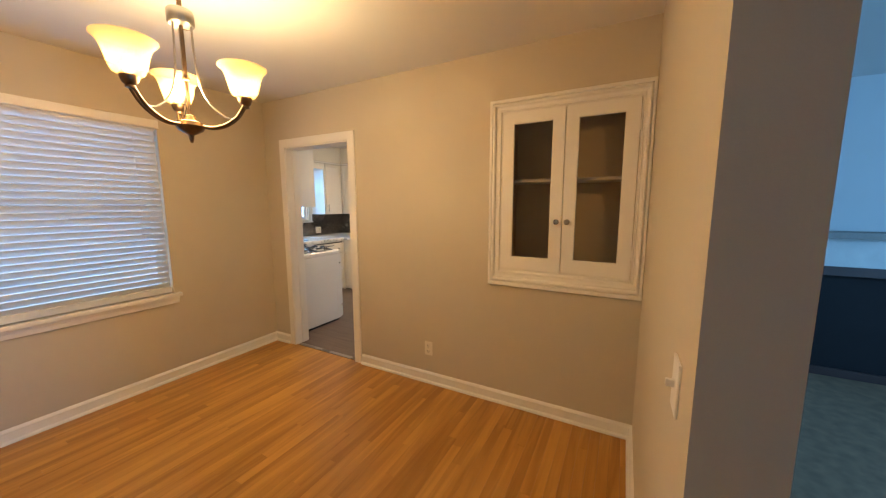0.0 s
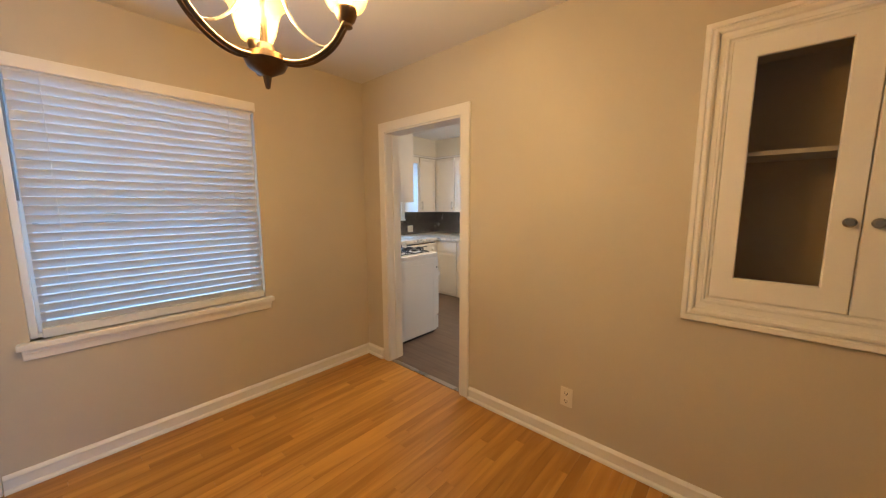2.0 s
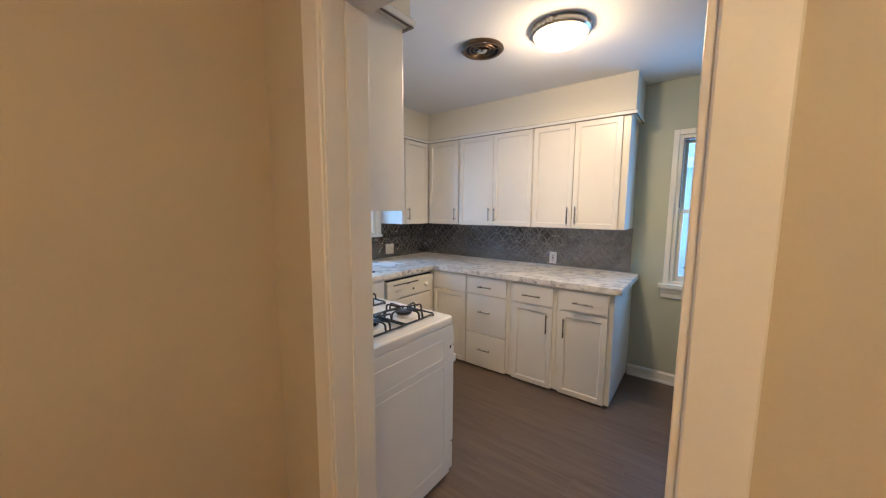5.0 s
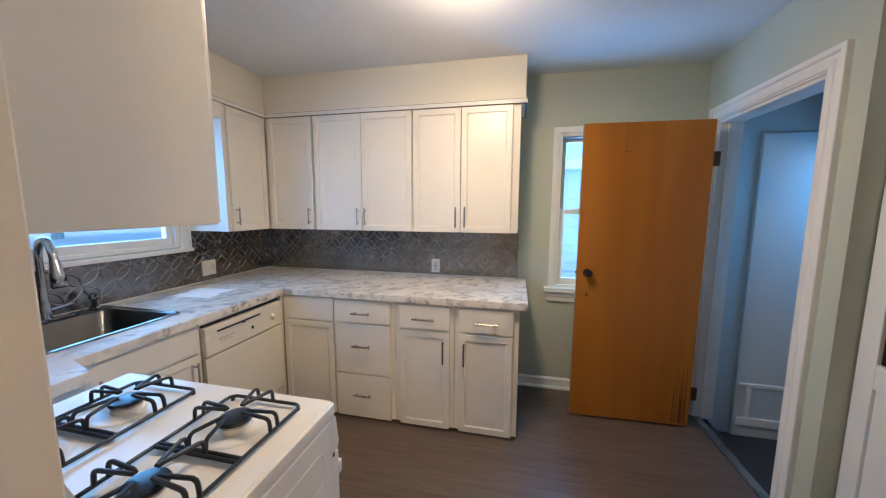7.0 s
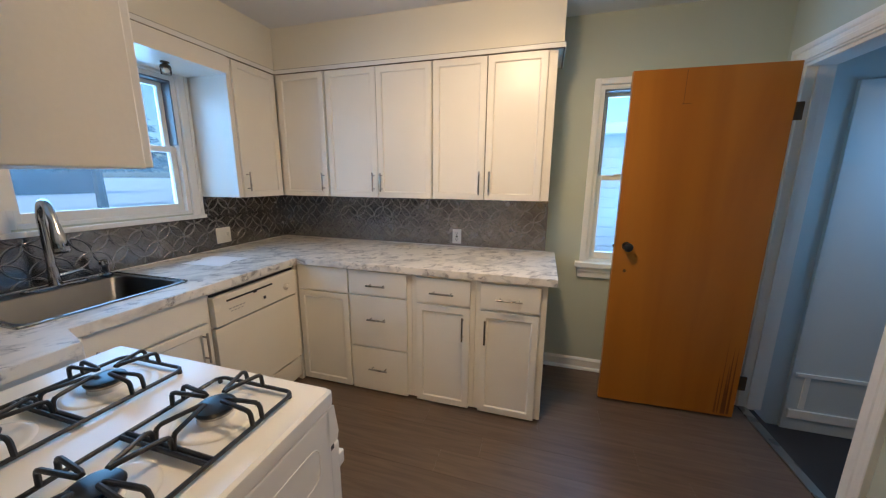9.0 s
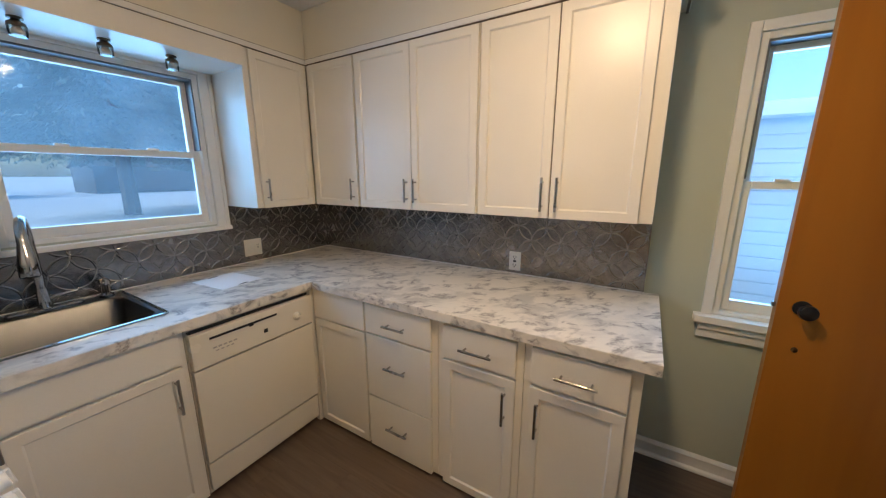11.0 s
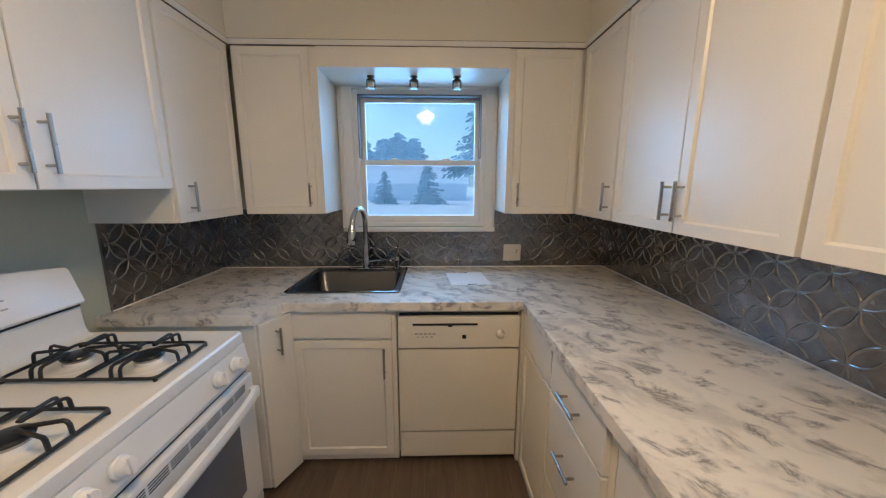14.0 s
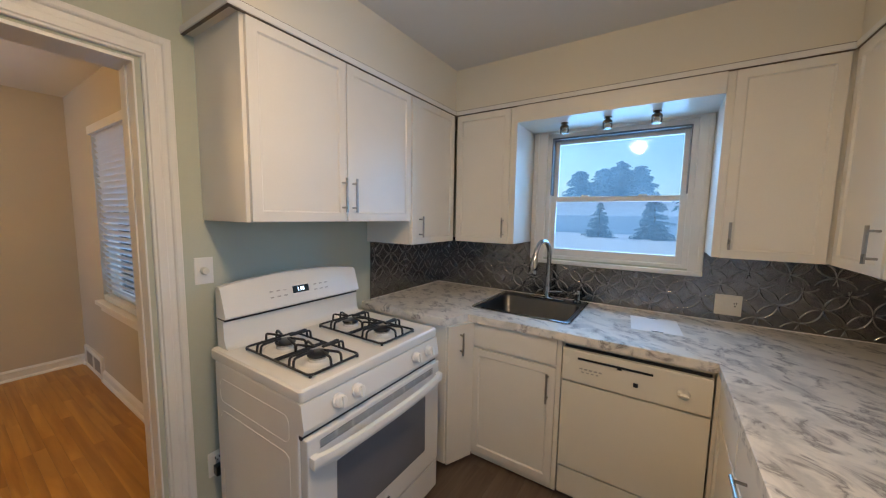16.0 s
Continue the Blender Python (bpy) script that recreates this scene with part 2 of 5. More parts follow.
M_CHROME = mat("chrome", (0.42, 0.43, 0.44), 0.12, 1.0, var=0.03, bump=0, rough_var=0.03)
M_NICKEL = mat("satin_nickel", (0.40, 0.38, 0.35), 0.28, 1.0, var=0.05, bump=0.02)
M_BRONZE = mat("antique_bronze", (0.16, 0.105, 0.065), 0.38, 1.0, var=0.2, scale=20, bump=0.08)
M_PEWTER = mat("pewter_tin_panel", (0.27, 0.257, 0.248), 0.24, 1.0, var=0.3, scale=11, fine=45, bump=0.35, rough_var=0.1)
M_TINRIDGE = mat("polished_tin_ridge", (0.32, 0.31, 0.30), 0.2, 1.0, var=0.15, scale=14, fine=60, bump=0.1)
M_IRON = mat("black_cast_iron", (0.014, 0.014, 0.016), 0.42, var=0.2, scale=30, fine=400, bump=0.3)
M_CAP = mat("dark_enamel_cap", (0.012, 0.014, 0.018), 0.28, var=0.1, bump=0.02)
M_BLACK = mat("black_plastic", (0.012, 0.012, 0.013), 0.35, var=0.1, bump=0.03)
M_GREYGLASS = mat("grey_oven_glass", (0.16, 0.165, 0.18), 0.12, var=0.05, bump=0)
M_DARKGLASS = mat("dark_glass", (0.01, 0.01, 0.012), 0.06, var=0.05, bump=0)
M_PLATE = mat("ivory_plastic", (0.74, 0.70, 0.60), 0.35, var=0.02, bump=0.02)
M_WHITEPL = mat("white_plastic", (0.80, 0.78, 0.74), 0.35, var=0.02, bump=0.02)
M_SLAT = mat("white_blind_slat", (0.64, 0.66, 0.68), 0.45, var=0.03, bump=0.04)
M_PAPER = mat("white_paper", (0.93, 0.93, 0.93), 0.8, var=0.02, bump=0.02)
M_PRINT = mat("black_print", (0.03, 0.03, 0.03), 0.7, bump=0)
M_GREYPRINT = mat("grey_print", (0.42, 0.40, 0.36), 0.6, bump=0)
M_NICHE = mat("niche_paint", (0.60, 0.50, 0.36), 0.7, var=0.05, bump=0.05)
M_GLASS = glass_mat("window_glass", rough=0.05, dust_haze=0.042)
M_CABGLASS = glass_mat("cabinet_glass", (0.88, 0.86, 0.82))
M_SHADE = shade_mat("alabaster_shade", (0.86, 0.70, 0.45), (1.0, 0.72, 0.36), 0.12)
M_DOME = shade_mat("opal_dome", (0.9, 0.82, 0.66), (1.0, 0.80, 0.52), 8.0)
M_BULB = mat("lit_bulb", (1, 0.9, 0.7), 0.4, bump=0, emit=((1.0, 0.78, 0.45), 6))
M_LED = mat("clock_digits", (0.5, 0.7, 0.9), 0.4, bump=0, emit=((0.6, 0.85, 1.0), 2))
M_SNOW = mat("snow", (0.80, 0.83, 0.88), 0.8, var=0.08, scale=1.2, fine=20, bump=0.3)
M_NEEDLE = mat("spruce_needles", (0.085, 0.15, 0.15), 0.8, var=0.6, scale=3, fine=40, bump=0)
# paler, bluer copy of the spruce needles: distance haze put into the colour
M_NEEDLE_HAZED = mat("hazed_needles", (0.21, 0.29, 0.33), 0.85, var=0.4, scale=2, fine=30, bump=0)
M_BARK = mat("bark", (0.07, 0.055, 0.045), 0.9, var=0.3, scale=12, bump=0.5)
M_SIDING = mat("pale_siding", (0.70, 0.76, 0.82), 0.6, var=0.05, bump=0.05)
M_ROOF = mat("dark_shingle", (0.10, 0.10, 0.11), 0.9, var=0.2, bump=0.3)
M_FENCE = mat("grey_fence_wood", (0.30, 0.28, 0.26), 0.8, var=0.15, scale=8, bump=0.3)
M_LINER = mat("grey_metal_liner", (0.17, 0.18, 0.19), 0.5, 0.6, var=0.1, bump=0.05)
M_BRICK = mat("painted_brick", (0.62, 0.62, 0.60), 0.7, var=0.08, scale=8, bump=0.3)
M_DARK_INSIDE = mat("dark_inside", (0.006, 0.004, 0.005), 0.8, var=0.2, bump=0.2)
M_MAHOG = mat("dark_brown_metal", (0.06, 0.03, 0.025), 0.5, var=0.2, bump=0.1)
# brown for strips that paint the shade of door gaps and moulding cracks
M_CRACK_SHADE = mat("crack_and_gap_shade", (0.17, 0.13, 0.095), 0.8, var=0.3, scale=15, bump=0.1)
M_STAIN = mat("dark_water_stain", (0.17, 0.056, 0.010), 0.45, var=0.3, scale=12, bump=0.02)


# ---- mesh helpers ----
def box(bm, x0, y0, z0, x1, y1, z1, bevel=0.0):
    vs = [bm.verts.new((x, y, z)) for x in sorted((x0, x1)) for y in sorted((y0, y1)) for z in sorted((z0, z1))]
    fs = [bm.faces.new([vs[k] for k in q]) for q in ((0, 1, 3, 2), (4, 6, 7, 5), (0, 4, 5, 1), (2, 3, 7, 6), (0, 2, 6, 4), (1, 5, 7, 3))]
    if bevel:
        es = list({e for f in fs for e in f.edges})
        bmesh.ops.bevel(bm, geom=es, offset=bevel, segments=2, affect='EDGES', profile=0.6)


def tube(bm, pts, r, seg=8, closed=False):
    """A round bar along a line of points; r may be a list."""
    pts = [Vector(p) for p in pts]
    n, rings = len(pts), []
    up = None
    for k, p in enumerate(pts):
        a = pts[k - 1] if (k or closed) else p
        b = pts[(k + 1) % n] if (k < n - 1 or closed) else p
        d = (b - a).normalized()
        if up is None:
            up = d.orthogonal().normalized()
        up = (up - d * up.dot(d)).normalized()
        side = d.cross(up)
        rr = r[k] if isinstance(r, (list, tuple)) else r
        rings.append([bm.verts.new(p + rr * (math.cos(t) * up + math.sin(t) * side)) for t in (2 * math.pi * j / seg for j in range(seg))])
    for k in range(n if closed else n - 1):
        a, b = rings[k], rings[(k + 1) % n]
        for j in range(seg):
            bm.faces.new((a[j], a[(j + 1) % seg], b[(j + 1) % seg], b[j]))
    if not closed:
        bm.faces.new(rings[0][::-1])
        bm.faces.new(rings[-1])


def lathe(bm, prof, seg=24, at=(0, 0, 0), m=None):
    """Turn (radius, height) pairs round the z axis."""
    m = m or Matrix.Translation(at)
    rings = []
    for r, z in prof:
        rings.append([bm.verts.new(m @ Vector((r * math.cos(t), r * math.sin(t), z))) for t in (2 * math.pi * j / seg for j in range(seg))] if r > 1e-5 else [bm.verts.new(m @ Vector((0, 0, z)))])
    for a, b in zip(rings, rings[1:]):
        for j in range(seg):
            q = [a[j % len(a)], a[(j + 1) % len(a)], b[(j + 1) % len(b)], b[j % len(b)]]
            q = list(dict.fromkeys(q))
            if len(q) > 2:
                bm.faces.new(q)


def rrect(cx, cy, w, d, r, z, n=5):
    out = []
    for sx, sy, a0 in ((1, 1, 0), (-1, 1, 90), (-1, -1, 180), (1, -1, 270)):
        for k in range(n + 1):
            a = radians(a0 + 90 * k / n)
            out.append((cx + sx * (w / 2 - r) + r * math.cos(a), cy + sy * (d / 2 - r) + r * math.sin(a), z))
    return out


def loft(bm, loops, cap_first=False, cap_last=False):
    rings = [[bm.verts.new(p) for p in lp] for lp in loops]
    n = len(rings[0])
    for a, b in zip(rings, rings[1:]):
        for j in range(n):
            bm.faces.new((a[j], a[(j + 1) % n], b[(j + 1) % n], b[j]))
    if cap_first:
        bm.faces.new(rings[0][::-1])
    if cap_last:
        bm.faces.new(rings[-1])


def prism(bm, poly, z0, z1):
    loft(bm, [[(x, y, z0) for x, y in poly], [(x, y, z1) for x, y in poly]], True, True)


def part(name, bm, material, parent=None, label="", smooth=False):
    bmesh.ops.recalc_face_normals(bm, faces=bm.faces)
    me = bpy.data.meshes.new(name)
    bm.to_mesh(me)
    bm.free()
    me.materials.append(material)
    if smooth:
        for p in me.polygons:
            p.use_smooth = True
        me.set_sharp_from_angle(angle=radians(40))
    ob = new(name, me)
    if parent is not None:
        ob.parent = parent
    if label:
        ob["label"] = label
    return ob


def boxes(name, material, parent, items, bevel=0.0, label="", smooth=False):
    bm = bmesh.new()
    for it in items:
        box(bm, *it, bevel=bevel)
    return part(name, bm, material, parent, label, smooth)


def bar(name, material, parent, pts, r, seg=10, label=""):
    bm = bmesh.new()
    tube(bm, pts, r, seg)
    return part(name, bm, material, parent, label, True)


def eased(pts, n=6):
    """Points along a smooth curve through the given ones."""
    p = [Vector(q) for q in pts]
    p = [p[0] * 2 - p[1]] + p + [p[-1] * 2 - p[-2]]
    out = []
    for a, b, c, d in zip(p, p[1:], p[2:], p[3:]):
        for k in range(n):
            u = k / n
            out.append(0.5 * (2 * b + (c - a) * u + (2 * a - 5 * b + 4 * c - d) * u * u + (3 * b - a - 3 * c + d) * u ** 3))
    return out + [p[-2]]


def thing(name, m=None, label="", category="", group="", kind=""):
    ob = new(name)
    ob.empty_display_size = 0.1
    if m is not None:
        ob.matrix_world = m
    return tagged(ob, label, category, group, kind)


def plate_cells(bm, us, vs, inside, place, depth, extra=()):
    """One solid from the cells of a grid: inside(u, v) tells which cells stay, place(u, v) gives their corner, depth is the thickness."""
    for u0, u1 in zip(us, us[1:]):
        for v0, v1 in zip(vs, vs[1:]):
            if inside((u0 + u1) / 2, (v0 + v1) / 2):
                bm.faces.new([bm.verts.new(place(u, v)) for u, v in ((u0, v0), (u1, v0), (u1, v1), (u0, v1))])
    for poly in extra:
        bm.faces.new([bm.verts.new(place(u, v)) for u, v in poly])
    bmesh.ops.remove_doubles(bm, verts=bm.verts, dist=1e-5)
    got = bmesh.ops.extrude_face_region(bm, geom=list(bm.faces))
    bmesh.ops.translate(bm, verts=[g for g in got["geom"] if isinstance(g, bmesh.types.BMVert)], vec=depth)


def wall(name, axis, a0, a1, t0, t1, z0, z1, holes, material, label):
    """A wall along axis 'x' or 'y' from a0 to a1, between t0 and t1 across, with openings (from, to, bottom, top)."""
    bm = bmesh.new()
    us = sorted({a0, a1, *[h for q in holes for h in q[:2]]})
    vs = sorted({z0, z1, *[max(z0, h) for q in holes for h in q[2:]]})
    if axis == "x":
        place, depth = (lambda u, v: (u, t0, v)), (0, t1 - t0, 0)
    else:
        place, depth = (lambda u, v: (t0, u, v)), (t1 - t0, 0, 0)
    plate_cells(bm, us, vs, lambda u, v: not any(p < u < q and r < v < s for p, q, r, s in holes), place, depth)
    return tagged(part(name, bm, material), label, "wall", kind="structure")


def profile_strip(bm, p, q, inward, prof):
    """A moulding from p to q on the floor plan: prof is (out, height) pairs from the wall, out along inward."""
    p, q, n = Vector((*p, 0)), Vector((*q, 0)), Vector((*inward, 0))
    loft(bm, [[tuple(e + n * o + Vector((0, 0, h))) for o, h in prof] for e in (p, q)], True, True)


BASE_PROF = [(0, 0), (0.030, 0), (0.030, 0.006), (0.026, 0.014), (0.018, 0.019), (0.014, 0.020), (0.014, 0.066), (0.017, 0.069), (0.017, 0.076), (0.011, 0.084), (0.004, 0.090), (0, 0.092)]


CASING_FLAT = ((0, 0.0), (0, 0.013), (0.04, 0.016), (0.96, 0.016), (1, 0.013), (1, 0.0))
CASING_STEP = ((0, 0.0), (0, 0.013), (0.03, 0.016), (0.10, 0.016), (0.14, 0.022), (0.42, 0.022), (0.47, 0.017), (0.68, 0.016), (0.72, 0.024), (0.78, 0.027), (0.96, 0.027), (1, 0.024), (1, 0.0))


def casing(name, m, w, h, cw, label, flat=False):
    """Mitred door casing round an opening w wide and h high, in the local xz plane, standing out towards -y."""
    t = thing(name, m, label, "door trim", kind="structure")
    prof = CASING_FLAT if flat else CASING_STEP
    for x, ex in ((0, -1), (w, 1)):
        bm = bmesh.new()
        loft(bm, [[(x + ex * cw * u, -d, 0) for u, d in prof], [(x + ex * cw * u, -d, h + cw * u) for u, d in prof]], True, True)
        bmesh.ops.recalc_face_normals(bm, faces=bm.faces)
        part("side_casing", bm, M_TRIM, t)
    bm = bmesh.new()
    loft(bm, [[(-cw * u, -d, h + cw * u) for u, d in prof], [(w + cw * u, -d, h + cw * u) for u, d in prof]], True, True)
    bmesh.ops.recalc_face_normals(bm, faces=bm.faces)
    part("head_casing", bm, M_TRIM, t)
    return t


# ---- large structure ----
CZ = 2.50
DX0, DX1, DY0, DY1 = -3.14, 0.30, -0.60, 2.26
KX0, KX1, KY0, KY1 = -4.84, -1.20, 2.405, 5.05
MID = 2.34
DOOR = DOOR_K = (-2.825, -1.995, 0.0, 2.04)
NICHE = (-0.585, 0.235, 1.02, 2.085)
WIN_D = (0.20, 1.335, 0.745, 2.125)
WIN_K = (3.33, 4.19, 1.20, 2.075)
WIN_N = (-2.185, -1.66, 0.86, 2.065)
SIDE = (4.07, 4.875, 0.0, 2.065)

boxes("floor_base", M_TREAD, None, [(DX0 - 0.2, DY0 - 0.2, -0.25, 0.43, MID, -0.02), (KX0 - 0.2, MID, -0.25, -1.1, KY1 + 0.15, -0.02)])
tagged(bpy.data.objects["floor_base"], "dark subfloor under the boards", "floor", kind="structure")

wall("wall_dining_north", "x", DX0 - 0.16, 0.43, DY1, MID, 0, CZ, [DOOR, NICHE], M_BEIGE, "beige painted plaster wall of the dining room")
wall("wall_kitchen_south", "x", KX0 - 0.16, -1.08, MID, KY0, 0, CZ, [DOOR_K], M_SAGE, "sage green painted kitchen wall behind the stove")
wall("wall_dining_west", "y", DY0 - 0.12, DY1, DX0 - 0.16, DX0, 0, CZ, [WIN_D], M_BEIGE, "beige painted plaster wall with the blinds window")
wall("wall_dining_south", "x", DX0, 0.43, DY0 - 0.12, DY0, 0, CZ, [], M_BEIGE, "beige painted plaster wall")
wall("wall_dining_east", "y", DY0, DY1, DX1, 0.43, 0, CZ, [(-0.55, 0.615, 0, 2.44)], M_BEIGE, "beige painted wall ending at a wide opening")
wall("wall_kitchen_west", "y", KY0, KY1 + 0.14, KX0 - 0.16, KX0, 0, CZ, [WIN_K], M_SAGE, "painted kitchen wall with the sink window")
wall("wall_kitchen_north", "x", KX0, 0.0, KY1, KY1 + 0.14, -0.4, CZ, [WIN_N], M_SAGE, "sage green painted kitchen wall")
wall("wall_kitchen_east", "y", 3.883, KY1, KX1, KX1 + 0.12, 0, CZ, [SIDE], M_SAGE, "sage green painted wall with the back stair doorway")
wall("wall_kitchen_recess", "y", KY0, 3.883, -1.08, -0.96, 0, CZ, [], M_SAGE, "sage green painted wall in a shallow recess")
wall("wall_stair_south", "x", -1.08, 0.0, 3.883, 3.97, -0.4, CZ, [], M_BLUEWALL, "pale painted wall of the back stair")
wall("wall_stair_east", "y", 3.97, KY1, -0.12, 0.0, -0.4, CZ, [], M_BLUEWALL, "pale painted wall of the back stair")
boxes("wall_stair_north", M_BLUEWALL, None, [(-1.08, 5.03, -0.4, -0.12, 5.048, CZ)])
tagged(bpy.data.objects["wall_stair_north"], "pale painted wall of the back stair", "wall", kind="structure")
wall("wall_living_north", "x", 0.43, 4.6, 4.10, 4.22, 0, CZ, [], M_LIVING, "dim painted living room wall")
wall("wall_living_east", "y", -3.0, 4.22, 4.5, 4.62, 0, CZ, [(0.0, 1.8, 0.9, 2.2)], M_LIVING, "dim painted living room wall with a window")
wall("wall_living_south", "x", 0.31, 4.62, -3.12, -3.0, 0, CZ, [], M_LIVING, "dim painted living room wall")
wall("wall_living_west", "y", -3.0, DY0 - 0.12, 0.31, 0.43, 0, CZ, [], M_LIVING, "dim painted living room wall")
wall("wall_living_inner", "y", MID, 4.22, 0.31, 0.43, 0, CZ, [], M_LIVING, "dim painted living room wall")
for nm, b, mt in (("ceiling_dining", (DX0 - 0.16, DY0 - 0.12, CZ, 0.43, MID, CZ + 0.1), M_CEIL), ("ceiling_kitchen", (KX0 - 0.16, MID, CZ, 0.0, KY1 + 0.14, CZ + 0.1), M_CEIL), ("ceiling_living", (0.43, -3.12, CZ, 4.62, 4.22, CZ + 0.1), M_CEIL)):
    tagged(boxes(nm, mt, None, [b]), "white painted plaster ceiling", "ceiling", kind="structure")
tagged(boxes("floor_living", M_CARPET, None, [(0.43, -3.12, -0.1, 4.62, 4.22, 0.0)]), "brown-grey carpet of the living room", "floor", kind="structure")
tagged(boxes("wall_end_post", M_BEIGE, None, [(0.30, -0.72, 0, 0.43, -0.55, CZ)]), "beige painted end of the wall at the opening", "wall", kind="structure")

# baseboards
def baseboard(runs, label="white painted baseboard"):
    for p, q, n in runs:
        bm = bmesh.new()
        profile_strip(bm, p, q, n, BASE_PROF)
        tagged(part("baseboard", bm, M_TRIM), label, "baseboard", kind="structure")


baseboard([((DX0, 0.045), (DX0, DY1), (1, 0)), ((DX0, DY0), (DX0, -0.52), (1, 0)), ((DX0, DY1), (DOOR[0] - 0.085, DY1), (0, -1)), ((DOOR[1] + 0.085, DY1), (DX1, DY1), (0, -1)),
           ((DX1, 0.615), (DX1, DY1), (-1, 0)), ((DX0, DY0), (DX1, DY0), (0, 1)), ((-2.44, KY1), (KX1, KY1), (0, -1)), ((KX1, 3.885), (KX1, 3.985), (-1, 0))])

# door frame between dining room and kitchen
casing("door_casing_dining", pose(DOOR[0], DY1, 0), DOOR[1] - DOOR[0], DOOR[3], 0.075, "white painted door casing on the dining room side", True)
casing("door_casing_kitchen", pose(DOOR_K[1] + 0.015, KY0, 0, 0, 0, 180), DOOR_K[1] - DOOR_K[0] + 0.033, DOOR[3] + 0.012, 0.09, "white painted door casing on the kitchen side")
boxes("door_jamb", M_TRIM, None, [(DOOR[0] - 0.001, DY1 - 0.005, 0, DOOR[0] + 0.006, KY0 + 0.005, DOOR[3]), (DOOR[1] - 0.012, DY1 - 0.005, 0, DOOR[1] + 0.001, KY0 + 0.005, DOOR[3]), (DOOR[0] + 0.006, DY1 - 0.005, DOOR[3] - 0.012, DOOR[1] - 0.012, KY0 + 0.005, DOOR[3] + 0.001),
      (DOOR[0] + 0.006, 2.325, 0, DOOR[0] + 0.012, 2.345, DOOR[3] - 0.012)], 0.002)
tagged(bpy.data.objects["door_jamb"], "white painted door jamb lining", "door jamb", kind="structure")
tagged(boxes("threshold", M_NICKEL, None, [(DOOR[0] + 0.018, 2.262, 0.0, DOOR[1] - 0.018, 2.305, 0.007)], 0.002), "thin metal threshold strip between wood and vinyl", "threshold", kind="structure")

# back stair doorway
casing("side_door_casing", pose(KX1, SIDE[1], 0, 0, 0, -90), SIDE[1] - SIDE[0], SIDE[3], 0.094, "white painted casing of the back stair doorway")
boxes("side_door_jamb", M_TRIM, None, [(KX1 - 0.004, SIDE[0] - 0.001, 0, KX1 + 0.124, SIDE[0] + 0.018, SIDE[3]), (KX1 - 0.004, SIDE[1] - 0.018, 0, KX1 + 0.124, SIDE[1] + 0.001, SIDE[3]), (KX1 - 0.004, SIDE[0] + 0.018, SIDE[3] - 0.018, KX1 + 0.124, SIDE[1] - 0.018, SIDE[3] + 0.001),
      (KX1 + 0.04, SIDE[1] - 0.03, 0, KX1 + 0.08, SIDE[1] - 0.018, SIDE[3] - 0.018)], 0.002)
tagged(bpy.data.objects["side_door_jamb"], "white painted jamb of the back stair doorway", "door jamb", kind="structure")
tagged(boxes("stair_threshold", M_NICKEL, None, [(KX1 - 0.005, SIDE[0] + 0.018, -0.02, KX1 + 0.045, SIDE[1] - 0.018, 0.008)], 0.002), "metal edge strip at the top of the stair", "threshold", kind="structure")
boxes("stair_landing", M_TREAD, None, [(-1.155, 3.97, -0.4, -0.12, 5.03, -0.19), (-1.155, 3.97, -0.19, -1.09, 5.03, -0.03)], 0.004)
tagged(bpy.data.objects["stair_landing"], "dark stair tread and landing below the kitchen", "stair", kind="structure")
# the raised board outlines a patch of light on the wall; rails are moulding
t = thing("back_stair_panel", None, "low panel rails and a board shaped like the wall's light patch", "door")
bm = bmesh.new()
box(bm, -0.87, 5.005, -0.19, -0.2, 5.03, 2.0, 0.003)
part("light_patch_board", bm, M_BLUEWALL, t)
boxes("rail", M_TRIM, t, [(-0.85, 4.992, 0.20, -0.22, 5.006, 0.225), (-0.85, 4.99, -0.10, -0.22, 5.006, -0.04), (-0.80, 4.996, -0.03, -0.77, 5.006, 0.20)], 0.003)

# white door in the recess
t = thing("recess_door", None, "white half-glazed door in the wall recess", "door")
bm = bmesh.new()
for b in ((-1.12, 3.80, 0.01, -1.085, 3.875, 2.03), (-1.12, 3.10, 0.01, -1.085, 3.19, 2.03), (-1.12, 3.19, 0.01, -1.085, 3.80, 0.24), (-1.12, 3.19, 0.80, -1.085, 3.80, 0.90), (-1.12, 3.19, 1.90, -1.085, 3.80, 2.03)):
    box(bm, *b, bevel=0.003)
leaf = part("door_frame", bm, M_TRIM, t)
boxes("door_panel", M_TRIM, t, [(-1.108, 3.19, 0.24, -1.092, 3.80, 0.80), (-1.116, 3.25, 0.30, -1.10, 3.74, 0.74)], 0.003)
boxes("glass", M_DARKGLASS, t, [(-1.105, 3.19, 0.90, -1.097, 3.80, 1.90)])


# windows
def sash(t, m, w, h, s=0.035, d=0.03, label="", rail=None):
    bm = bmesh.new()
    box(bm, 0, 0, 0, s, d, h, 0.003)
    box(bm, w - s, 0, 0, w, d, h, 0.003)
    box(bm, s, 0, 0, w - s, d, rail or s, 0.003)
    box(bm, s, 0, h - s, w - s, d, h, 0.003)
    fr = part("sash", bm, M_TRIM, t, label)
    fr.matrix_local = m
    bm = bmesh.new()
    box(bm, s, d * 0.45, rail or s, w - s, d * 0.55, h - s)
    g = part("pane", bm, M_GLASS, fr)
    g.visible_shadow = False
    return fr


